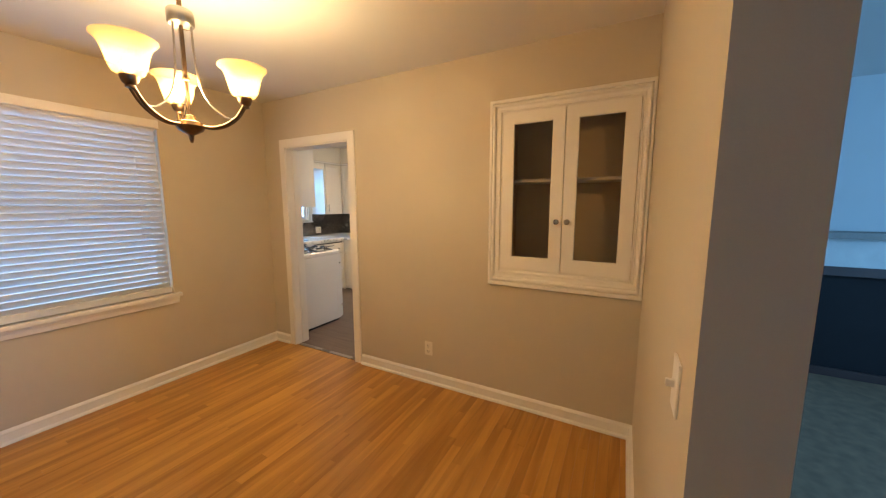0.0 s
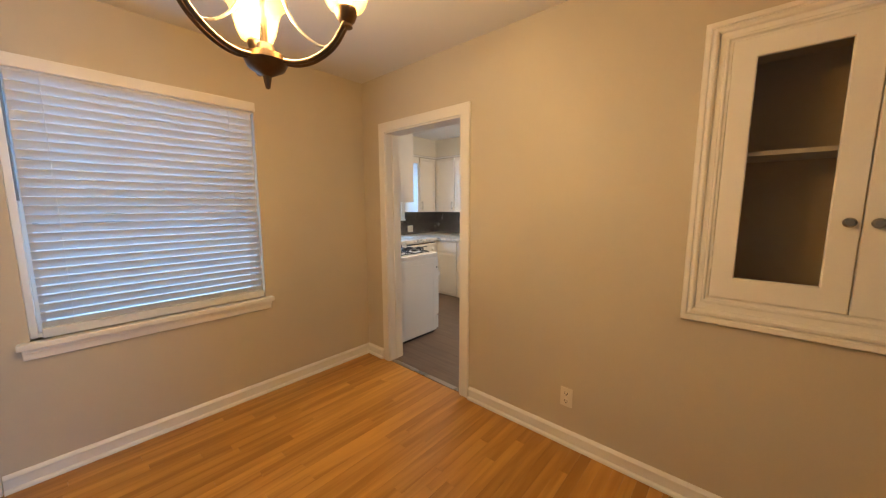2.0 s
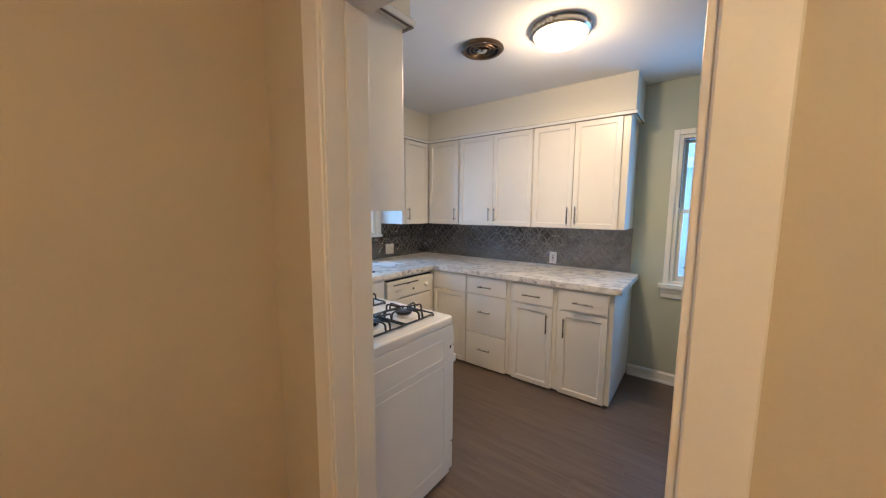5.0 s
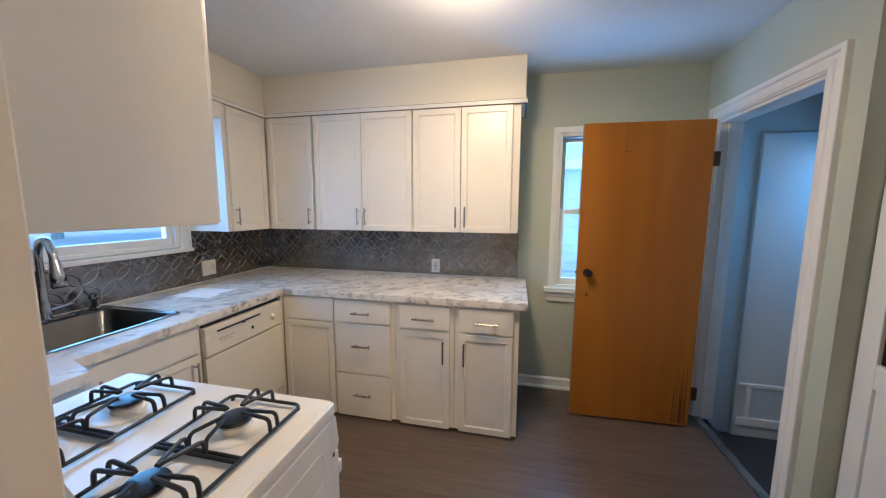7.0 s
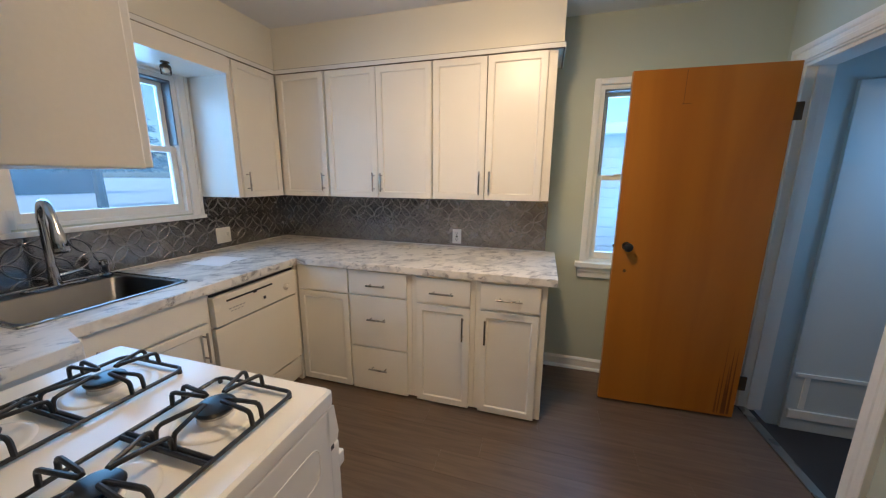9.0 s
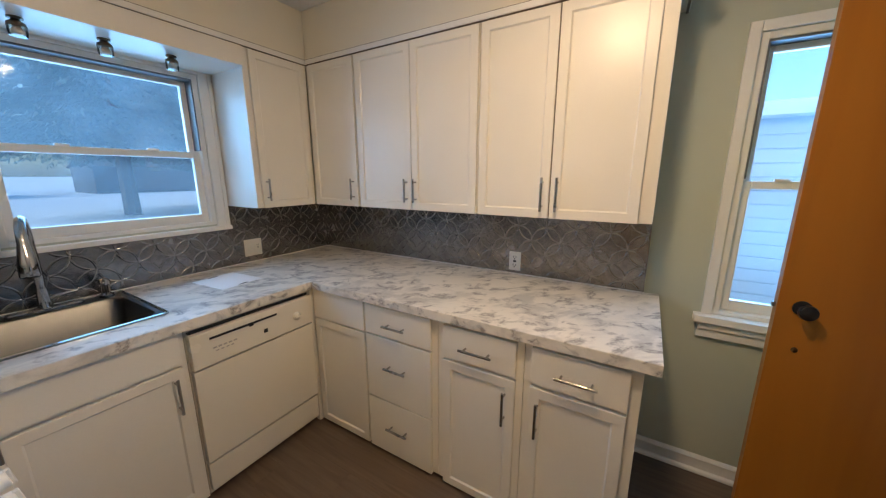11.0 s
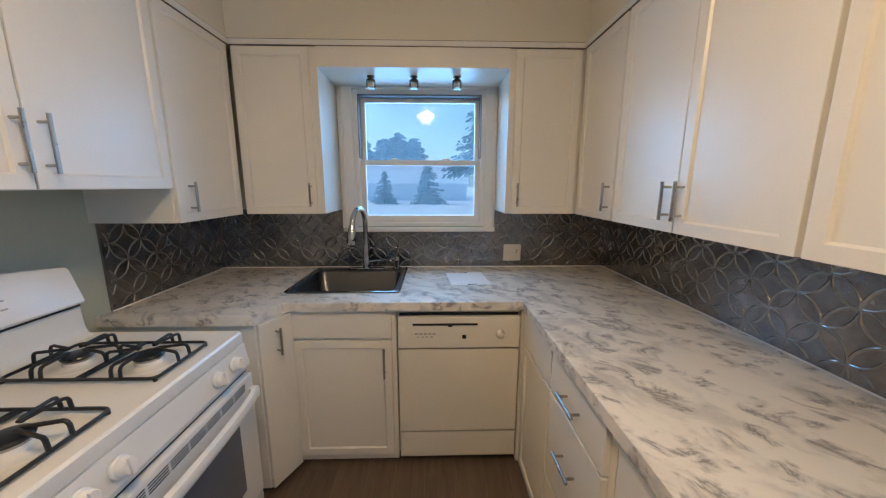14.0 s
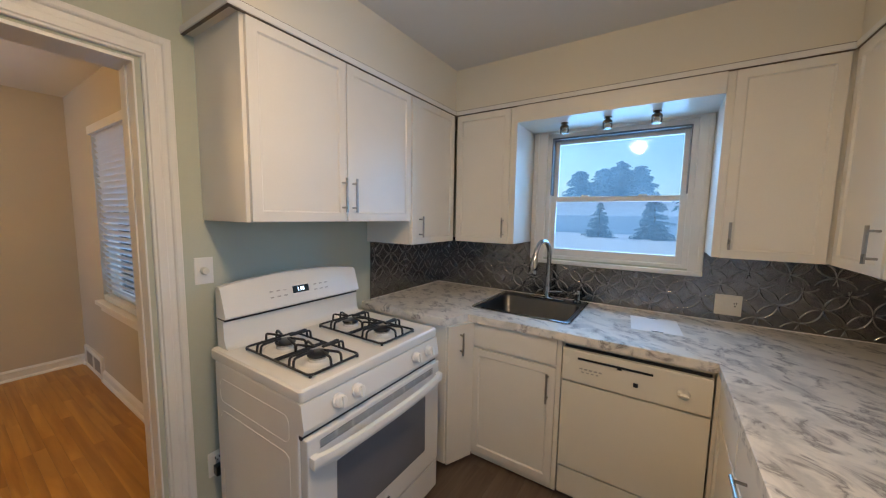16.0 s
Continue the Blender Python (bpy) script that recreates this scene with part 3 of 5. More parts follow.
def double_hung(name, m, w, h, mid, label, frame_w=0.028):
    """Window in local coordinates: x along the wall, -y towards the room, z up, origin at the opening's lower left."""
    t = thing(name, m, label, "window", kind="structure")
    boxes("window_frame", M_TRIM, t, [(0, 0, 0, frame_w, 0.12, h), (w - frame_w, 0, 0, w, 0.12, h), (frame_w, 0, h - frame_w, w - frame_w, 0.12, h), (frame_w, 0, 0, w - frame_w, 0.12, 0.02)], 0.003)
    sash(t, Matrix.Translation((frame_w, 0.075, mid - 0.015)), w - 2 * frame_w, h - frame_w - mid + 0.015)
    sash(t, Matrix.Translation((frame_w, 0.035, 0.02)), w - 2 * frame_w, mid, rail=0.05)
    boxes("jamb_liner", M_LINER, t, [(frame_w - 0.001, 0.004, mid + 0.03, frame_w + 0.007, 0.074, h - frame_w), (w - frame_w - 0.007, 0.004, mid + 0.03, w - frame_w + 0.001, 0.074, h - frame_w), (frame_w + 0.007, 0.004, h - frame_w - 0.010, w - frame_w - 0.007, 0.074, h - frame_w + 0.001)], 0, "grey metal jamb liner")
    for k in (0.3, 0.7):
        boxes("sash_lock", M_TRIM, t, [(w * k - 0.025, 0.02, mid + 0.018, w * k + 0.025, 0.04, mid + 0.03)], 0.003)
    return t


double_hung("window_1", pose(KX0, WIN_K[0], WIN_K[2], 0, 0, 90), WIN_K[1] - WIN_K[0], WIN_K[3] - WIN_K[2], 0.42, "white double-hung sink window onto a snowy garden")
t = thing("window_1_trim", None, "white painted window casing, stool and apron", "window trim", kind="structure")
for nm, b in (("side_casing", (KX0 - 0.002, 3.235, 1.19, KX0 + 0.02, 3.33, 2.17)), ("side_casing", (KX0 - 0.002, 4.19, 1.19, KX0 + 0.02, 4.262, 2.17)), ("head_casing", (KX0 - 0.002, 3.33, 2.075, KX0 + 0.019, 4.19, 2.17)), ("stool", (KX0 - 0.1, 3.285, 1.165, KX0 + 0.04, 4.262, 1.19)), ("backband", (KX0 + 0.018, 3.25, 1.19, KX0 + 0.03, 3.27, 2.16)), ("backband", (KX0 + 0.018, 4.235, 1.19, KX0 + 0.03, 4.255, 2.16))):
    boxes(nm, M_TRIM, t, [b], 0.004)

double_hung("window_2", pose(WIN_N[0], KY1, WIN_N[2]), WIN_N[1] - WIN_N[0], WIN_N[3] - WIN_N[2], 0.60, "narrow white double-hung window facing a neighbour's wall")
t = thing("window_2_trim", None, "white painted narrow casing, stool and apron", "window trim", kind="structure")
for nm, b in (("side_casing", (-2.225, KY1 - 0.018, 0.86, -2.185, KY1 + 0.002, 2.105)), ("side_casing", (-1.66, KY1 - 0.018, 0.86, -1.62, KY1 + 0.002, 2.105)), ("head_casing", (-2.185, KY1 - 0.017, 2.065, -1.66, KY1 + 0.002, 2.105)), ("stool", (-2.255, KY1 - 0.055, 0.825, -1.59, KY1 + 0.03, 0.86)), ("apron", (-2.235, KY1 - 0.022, 0.745, -1.61, KY1, 0.825)), ("apron_lip", (-2.235, KY1 - 0.035, 0.79, -1.61, KY1 - 0.02, 0.825))):
    boxes(nm, M_TRIM, t, [b], 0.004)

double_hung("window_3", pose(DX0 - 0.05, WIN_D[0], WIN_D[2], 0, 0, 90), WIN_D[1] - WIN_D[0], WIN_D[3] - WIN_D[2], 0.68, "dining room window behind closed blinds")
t = thing("window_3_trim", None, "white painted window stool and apron in the dining room", "window trim", kind="structure")
for nm, b in (("stool", (DX0 - 0.05, WIN_D[0] - 0.045, 0.715, DX0 + 0.05, WIN_D[1] + 0.045, 0.745)), ("apron", (DX0, WIN_D[0] - 0.03, 0.655, DX0 + 0.018, WIN_D[1] + 0.03, 0.715)), ("apron_lip", (DX0 + 0.017, WIN_D[0] - 0.03, 0.69, DX0 + 0.03, WIN_D[1] + 0.03, 0.715))):
    boxes(nm, M_TRIM, t, [b], 0.004)
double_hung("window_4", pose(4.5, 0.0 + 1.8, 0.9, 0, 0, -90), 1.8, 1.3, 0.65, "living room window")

# window blinds: each slat its own piece
t = thing("window_blind", None, "white wooden slat blind, lowered and almost closed", "blind")
boxes("headrail", M_SLAT, t, [(DX0 - 0.045, WIN_D[0] + 0.008, 2.065, DX0 - 0.002, WIN_D[1] - 0.008, 2.122)], 0.002)
boxes("valance", M_TRIM, t, [(DX0 + 0.002, WIN_D[0] - 0.012, 2.078, DX0 + 0.022, WIN_D[1] + 0.008, 2.14)], 0.004)
boxes("bottom_rail", M_SLAT, t, [(DX0 - 0.04, WIN_D[0] + 0.044, 0.752, DX0 + 0.008, WIN_D[1] - 0.012, 0.80)], 0.005)
bm = bmesh.new()
box(bm, -0.025, 0, -0.0014, 0.025, WIN_D[1] - WIN_D[0] - 0.062, 0.0014, 0.001)
first = part("slat", bm, M_SLAT, t)
n_slats = 28
for k in range(n_slats):
    z = 0.815 + k * (2.045 - 0.815) / (n_slats - 1)
    ob = first if k == 0 else first.copy()
    if k:
        scene.collection.objects.link(ob)
    ob.matrix_local = pose(DX0 - 0.017, WIN_D[0] + 0.047, z, 0, -57 + random.uniform(-0.9, 0.9), random.uniform(-0.08, 0.08))
for y in (WIN_D[0] + 0.16, WIN_D[1] - 0.16):
    bar("cord", M_SLAT, t, [(DX0 + 0.006, y, 0.78), (DX0 + 0.006, y, 2.06)], 0.0012, 6)

# outlets, switches
def plate(name, m, label, kind="outlet", mt=None):
    t = thing(name, m, label, kind)
    mt = mt or M_PLATE
    boxes("plate", mt, t, [(-0.036, -0.006, -0.058, 0.036, 0, 0.058)], 0.003)
    if kind == "outlet":
        for z in (-0.024, 0.024):
            bm = bmesh.new()
            loft(bm, [[(x, -0.0055, y + z) for x, y, _ in rrect(0, 0, 0.03, 0.034, 0.012, 0)], [(x, -0.009, y + z) for x, y, _ in rrect(0, 0, 0.03, 0.034, 0.012, 0)]], False, True)
            s = part("socket", bm, mt, t)
            boxes("slots", M_BLACK, s, [(-0.0095, -0.0096, z - 0.003, -0.006, -0.0088, z + 0.009), (0.006, -0.0096, z - 0.003, 0.0095, -0.0088, z + 0.009), (-0.003, -0.0096, z - 0.012, 0.003, -0.0088, z - 0.006)])
    return t


plate("wall_outlet", pose(-1.19, DY1, 0.295), "ivory double outlet low on the dining room wall")
t = plate("wall_outlet", pose(-3.157, KY1 - 0.012, 0.995), "white double outlet on the tin backsplash", mt=M_WHITEPL)
boxes("test_button", M_BLACK, t, [(-0.009, -0.0085, -0.006, 0.009, -0.0055, 0.006)], 0.001, "dark test button")
t = plate("wall_outlet", pose(-3.024, KY0, 0.345, 0, 0, 180), "white outlet beside the stove with a black plug", mt=M_WHITEPL)
t = plate("light_switch", pose(DX1, 0.775, 1.10, 0, 0, -90), "white toggle light switch near the wall end", "switch", M_WHITEPL)
boxes("toggle", M_WHITEPL, t, [(-0.005, -0.022, -0.004, 0.005, -0.005, 0.012)], 0.002)
t = plate("dimmer_switch", pose(-3.012, KY0, 1.238, 0, 0, 180), "white dimmer switch with a round knob", "switch", M_WHITEPL)
bm = bmesh.new()
lathe(bm, [(0, 0.022), (0.013, 0.021), (0.016, 0.012), (0.017, 0)], 20, m=pose(0, -0.005, 0, 90))
part("knob", bm, M_PLATE, t, smooth=True)
t = thing("wall_outlet_pair", pose(KX0 + 0.012, 4.392, 1.016, 0, 0, 90), "ivory double-gang plate with a dark outlet on the backsplash", "outlet")
boxes("plate", M_PLATE, t, [(-0.06, -0.006, -0.058, 0.06, 0, 0.058)], 0.003)
boxes("toggle", M_PLATE, t, [(-0.035, -0.014, -0.008, -0.025, -0.005, 0.008)], 0.002)
bm = bmesh.new()
loft(bm, [[(x + 0.03, -0.0055, y) for x, y, _ in rrect(0, 0, 0.03, 0.055, 0.01, 0)], [(x + 0.03, -0.009, y) for x, y, _ in rrect(0, 0, 0.03, 0.055, 0.01, 0)]], False, True)
s = part("socket", bm, M_PLATE, t)
boxes("slots", M_BLACK, s, [(0.024, -0.0096, 0.008, 0.0275, -0.0088, 0.018), (0.033, -0.0096, 0.008, 0.0365, -0.0088, 0.018), (0.027, -0.0096, -0.006, 0.033, -0.0088, 0.002)])

# floor register
t = thing("floor_register", None, "white metal heating register low on the wall", "vent")
boxes("frame", M_TRIM, t, [(DX0, -0.51, 0.0, DX0 + 0.022, 0.04, 0.03), (DX0, -0.51, 0.165, DX0 + 0.022, 0.04, 0.205), (DX0, 0.005, 0.03, DX0 + 0.022, 0.04, 0.165), (DX0, -0.51, 0.03, DX0 + 0.022, -0.475, 0.165), (DX0, -0.245, 0.03, DX0 + 0.022, -0.225, 0.165)], 0.004)
boxes("grille", M_GREYPRINT, t, [(DX0, -0.475, 0.03, DX0 + 0.008, 0.005, 0.165)])
boxes("louvres", M_GREYPRINT, t, [(DX0 + 0.008, -0.475 + 0.012 * k, 0.032, DX0 + 0.014, -0.471 + 0.012 * k, 0.163) for k in range(40)])

# ---- built-in dining cabinet ----
t = thing("china_cabinet", None, "white built-in wall cabinet with two glazed doors", "cabinet")
x0, x1, z0, z1 = NICHE
boxes("niche_box", M_NICHE, t, [(x0 - 0.02, 2.62, z0 - 0.02, x1 + 0.02, 2.64, z1 + 0.02), (x0 - 0.02, DY1 + 0.03, z0 - 0.02, x0, 2.62, z1 + 0.02), (x1, DY1 + 0.03, z0 - 0.02, x1 + 0.02, 2.62, z1 + 0.02), (x0, DY1 + 0.03, z1, x1, 2.62, z1 + 0.02), (x0, DY1 + 0.03, z0 - 0.02, x1, 2.62, z0)], label="shaded painted cabinet inside")
boxes("shelf", M_TRIM, t, [(x0 + 0.002, DY1 + 0.06, 1.63, x1 - 0.002, 2.62, 1.648)], label="white painted shelf")
def ring(r, y):
    return [(r[0], y, r[2]), (r[1], y, r[2]), (r[1], y, r[3]), (r[0], y, r[3])]


outer, inner = (x0 - 0.089, 0.298, z0 - 0.115, z1 + 0.088), (x0 + 0.004, x1 - 0.004, z0 + 0.004, z1 - 0.004)
bm = bmesh.new()
frame_prof = ((0, 0.0), (0, 0.022), (0.04, 0.027), (0.20, 0.027), (0.25, 0.020), (0.33, 0.033), (0.42, 0.036), (0.50, 0.031), (0.55, 0.020), (0.74, 0.018), (0.78, 0.023), (0.86, 0.023), (0.92, 0.014), (1, 0.012), (1, 0.0))
loft(bm, [ring([o + (i - o) * u for o, i in zip(outer, inner)], DY1 - d) for u, d in frame_prof])
part("casing", bm, M_TRIM, t, "mitred white moulding frame")
xm = (x0 + x1) / 2
for a, b, k in ((x0 + 0.006, xm - 0.002, -1), (xm + 0.002, x1 - 0.006, 1)):
    y0, y1 = DY1 - 0.022, DY1 - 0.002
    full, hole = (a, b, z0 + 0.006, z1 - 0.006), (a + 0.078, b - 0.078, z0 + 0.1, z1 - 0.08)
    grow = lambda r, e: (r[0] - e, r[1] + e, r[2] - e, r[3] + e)
    bm = bmesh.new()
    loft(bm, [ring(full, y1), ring(full, y0 + 0.003), ring(grow(full, -0.003), y0), ring(grow(hole, 0.004), y0), ring(hole, y0 + 0.005), ring(hole, y1)])
    d = part("cabinet_door", bm, M_TRIM, t)
    boxes("glass", M_CABGLASS, d, [(hole[0], DY1 - 0.012, hole[2], hole[1], DY1 - 0.009, hole[3])])
    bm = bmesh.new()
    lathe(bm, [(0, 0.03), (0.012, 0.029), (0.018, 0.022), (0.017, 0.014), (0.008, 0.01), (0.007, 0)], 20, m=pose(xm + k * 0.033, y0, 1.365, 90))
    part("knob", bm, M_NICKEL, d, "brushed metal knob", True)
for z in (z0 + 0.16, z1 - 0.16):
    for x in (x0 + 0.003, x1 - 0.003):
        boxes("hinge", M_TRIM, t, [(x - 0.004, DY1 - 0.026, z - 0.03, x + 0.004, DY1 - 0.018, z + 0.03)], 0.002, "painted-over hinge")


# ---- chandelier ----
HANG = 0.062
t = thing("chandelier", pose(CH[0], CH[1], HANG), "bronze three-arm chandelier with lit alabaster glass shades", "chandelier")
bm = bmesh.new()
TOP = CZ - HANG
lathe(bm, [(0, TOP), (0.065, TOP), (0.065, TOP - 0.012), (0.03, TOP - 0.03), (0.009, TOP - 0.04), (0.009, 2.21), (0.0, 2.21)], 24)
part("canopy", bm, M_BRONZE, t, smooth=True)
bm = bmesh.new()
lathe(bm, [(0, 2.222), (0.012, 2.222), (0.044, 2.212), (0.048, 2.204), (0.048, 2.16), (0.043, 2.154), (0, 2.154)], 24)
part("top_plate", bm, M_NICKEL, t, "brushed bronze disc", True)
bm = bmesh.new()
lathe(bm, [(0.007, 2.16), (0.007, 1.955), (0.013, 1.95), (0.013, 1.94), (0.007, 1.935), (0.007, 1.80), (0.02, 1.795), (0.026, 1.775), (0.05, 1.766), (0.054, 1.750), (0.045, 1.733), (0.022, 1.720), (0.011, 1.714), (0.009, 1.70), (0.006, 1.684), (0, 1.68)], 24)
part("stem", bm, M_BRONZE, t, smooth=True)
for a in ARMS:
    c, s = math.cos(radians(a)), math.sin(radians(a))
    lower = [(0.03, 1.755), (0.085, 1.748), (0.135, 1.762), (0.18, 1.795), (0.208, 1.836), (ARM, 1.856)]
    for off in (-0.009, 0.009):
        bar("arm", M_BRONZE, t, eased([(r * c - off * s, r * s + off * c, z) for r, z in lower], 4), 0.0065, 10)
    upper = [(0.036, 2.17), (0.038, 2.06), (0.045, 1.95), (0.066, 1.875), (0.105, 1.82), (0.15, 1.792), (0.18, 1.797)]
    bar("scroll", M_NICKEL, t, eased([(r * c, r * s, z) for r, z in upper], 4), 0.0042, 8, "thin satin scroll rod")
    bm = bmesh.new()
    lathe(bm, [(0, 1.838), (0.016, 1.841), (0.014, 1.85), (0.022, 1.856), (0.028, 1.87), (0.029, 1.886), (0, 1.886)], 20, (ARM * c, ARM * s, 0))
    part("socket_cup", bm, M_BRONZE, t, smooth=True)
    bm = bmesh.new()
    prof = [(0.028, 1.880), (0.045, 1.890), (0.055, 1.908), (0.061, 1.932), (0.067, 1.957), (0.079, 1.979), (0.093, 1.991), (0.092, 1.995), (0.076, 1.983), (0.063, 1.959), (0.057, 1.932), (0.051, 1.909), (0.042, 1.894), (0.026, 1.884)]
    lathe(bm, [(1.03 * q, 1.88 + 1.14 * (z - 1.88)) for q, z in prof], 32, (ARM * c, ARM * s, 0))
    sh = part("shade", bm, M_SHADE, t, "lit marbled alabaster glass bell shade", True)
    bm = bmesh.new()
    lathe(bm, [(0.011, 1.886), (0.012, 1.90), (0.018, 1.913), (0.02, 1.922), (0.012, 1.930), (0, 1.932)], 16, (ARM * c, ARM * s, 0))
    part("bulb", bm, M_BULB, sh, "glowing bulb", True)


# ---- kitchen cabinets ----
def handle(parent, at, along, length=0.13, side=-1):
    """Bar pull on two posts; at is its middle on the front, in the front's coordinates."""
    bm = bmesh.new()
    v = Vector((1, 0, 0)) if along == "h" else Vector((0, 0, 1))
    o = Vector((0, -0.032, 0))
    p = Vector(at)
    tube(bm, [p + o - v * length / 2, p + o + v * length / 2], 0.0058, 10)
    for k in (-0.36, 0.36):
        tube(bm, [p + v * length * k, p + o + v * length * k], 0.0045, 8)
    return part("handle", bm, M_NICKEL, parent, "brushed nickel bar handle", True)


def front(parent, x0, x1, z0, z1, style, pull=None, name="door", thick=0.019, mt=None):
    bm = bmesh.new()
    box(bm, x0, -thick, z0, x1, 0, z1, 0.0025)
    if style == "shaker":
        bm.normal_update()
        big = max((q for q in bm.faces if abs(q.normal.y) > 0.99 and q.calc_center_median().y < -thick / 2), key=lambda q: q.calc_area())
        bmesh.ops.inset_region(bm, faces=[big], thickness=0.052, depth=0)
        bmesh.ops.inset_region(bm, faces=[big], thickness=0.009, depth=-0.0075)
    d = part(name, bm, mt or M_CAB, parent)
    if pull:
        along, px, pz = pull[:3]
        handle(d, (px, -thick, pz), along, pull[3] if len(pull) > 3 else 0.13)
    return d


def cabinet(name, m, w, d, z0, z1, label, fronts, toe=False, mt=None):
    """Local x along the front, -y out of the front, z up from the floor."""
    t = thing(name, m, label, "cabinet")
    if toe:
        boxes("body", mt or M_CAB, t, [(0, 0, z0 + 0.02, w, d, z1)], 0.002)
        boxes("toe_base", M_BLACK, t, [(0.01, 0.03, 0, w - 0.01, d, z0 + 0.02)])
    else:
        boxes("body", mt or M_CAB, t, [(0, 0, z0, w, d, z1)], 0.002)
    for f in fronts:
        front(t, *f)
    for f, g in zip(fronts, fronts[1:]):
        if not toe and f[2] == g[2] and 0 < g[0] - f[1] < 0.02:
            mid = (f[1] + g[0]) / 2
            # brown strip on the solid body paints the shade between two doors
            boxes("door_gap_shade", M_CRACK_SHADE, t, [(mid - 0.0018, -0.013, f[2] + 0.002, mid + 0.0018, 0.001, f[3] - 0.002)])
    return t


UB, UT = 1.312, 2.195
LBL_U, LBL_B = "white painted shaker wall cabinet with bar handles", "white painted base cabinet with bar handles under the marble counter"
FN = 4.68
# wall cabinets on the north wall (x runs with the wall)
def north(x):
    return pose(x, FN, 0)


UD = KY1 - FN
cabinet("wall_cabinet", north(-4.49), 0.427, UD, UB, UT, LBL_U, [(0.035, 0.424, UB, UT - 0.01, "shaker", ("v", 0.395, 1.42))])
cabinet("wall_cabinet", north(-4.053), 0.803, UD, UB, UT, LBL_U, [(0.006, 0.401, UB, UT - 0.01, "shaker", ("v", 0.372, 1.42)), (0.405, 0.80, UB, UT - 0.01, "shaker", ("v", 0.434, 1.42))])
cabinet("wall_cabinet", north(-3.245), 0.768, UD, UB, UT, LBL_U, [(0.006, 0.356, UB, UT - 0.01, "shaker", ("v", 0.328, 1.42, 0.15)), (0.362, 0.716, UB, UT - 0.01, "shaker", ("v", 0.394, 1.42, 0.15))])
# wall cabinets on the west wall (local x runs towards +y)
FW = -4.49
WD = FW - KX0
def west(y):
    return pose(FW, y, 0, 0, 0, 90)


cabinet("wall_cabinet", west(2.785), 0.445, WD, UB, UT, LBL_U, [(0.008, 0.405, UB, UT - 0.01, "shaker", ("v", 0.378, 1.42))])
cabinet("wall_cabinet", west(4.262), 0.415, WD, UB, UT, LBL_U, [(0.032, 0.39, UB, UT - 0.01, "shaker", ("v", 0.058, 1.42))])
tagged(boxes("window_valance", M_CAB, None, [(KX0 + 0.022, 3.23, 2.088, FW + 0.018, 4.262, UT)], 0.002), "white painted box over the sink window", "valance", kind="structure")
# wall cabinets on the south wall (local x runs towards -x)
FS = 2.762
def south(x):
    return pose(x, FS, 0, 0, 0, 180)


SD = FS - KY0
cabinet("wall_cabinet", south(-3.02), 0.953, SD, 1.455, UT, "white painted shaker wall cabinet over the stove", [(0.014, 0.462, 1.457, UT - 0.01, "shaker", ("v", 0.434, 1.58, 0.16)), (0.468, 0.947, 1.457, UT - 0.01, "shaker", ("v", 0.497, 1.58, 0.16))])
cabinet("wall_cabinet", south(-3.975), 0.515, SD, UB, UT, LBL_U, [(0.008, 0.48, UB, UT - 0.01, "shaker", ("v", 0.08, 1.42))])
# soffit above the wall cabinets, with its narrow moulding
bm = bmesh.new()
prism(bm, [(KX0, KY0), (-2.985, KY0), (-2.985, FS + 0.01), (FW + 0.01, FS + 0.01), (FW + 0.01, FN - 0.01), (-2.449, FN - 0.01), (-2.449, KY1), (KX0, KY1)], UT, CZ - 0.001)
tagged(part("soffit", bm, M_CREAM), "cream painted soffit above the wall cabinets", "soffit", kind="structure")
boxes("soffit_trim", M_TRIM, None, [(FW + 0.026, FN - 0.026, UT - 0.004, -2.437, FN - 0.01, UT + 0.022), (FW + 0.01, FS + 0.026, UT - 0.004, FW + 0.026, FN - 0.01, UT + 0.022), (FW + 0.026, FS + 0.01, UT - 0.004, -2.972, FS + 0.026, UT + 0.022), (-2.985, KY0, UT - 0.004, -2.972, FS + 0.01, UT + 0.022), (-2.449, FN - 0.01, UT - 0.004, -2.437, KY1, UT + 0.022)], 0.003)
# solid strips along the moulding: crack lines with their shade put into the colour
gap = []
for za, zb in ((UT - 0.0070, UT - 0.0045), (UT + 0.0225, UT + 0.0248)):
    gap += [(FW + 0.022, FN - 0.022, za, -2.441, FN - 0.008, zb), (FW + 0.008, FS + 0.022, za, FW + 0.022, FN - 0.022, zb), (FW + 0.022, FS + 0.008, za, -2.976, FS + 0.022, zb), (-2.987, KY0, za, -2.976, FS + 0.008, zb), (-2.451, FN - 0.008, za, -2.441, KY1, zb)]
tagged(boxes("trim_crack_shade", M_CRACK_SHADE, None, gap), "dark strips for the crack and shade along the soffit moulding", "trim", kind="structure")
tagged(bpy.data.objects["soffit_trim"], "white painted moulding along the soffit", "trim", kind="structure")

# base cabinets
BT = 0.872
FBN, FBW = 4.316, -4.128
BD = KY1 - FBN
def nb(x):
    return pose(x, FBN, 0)


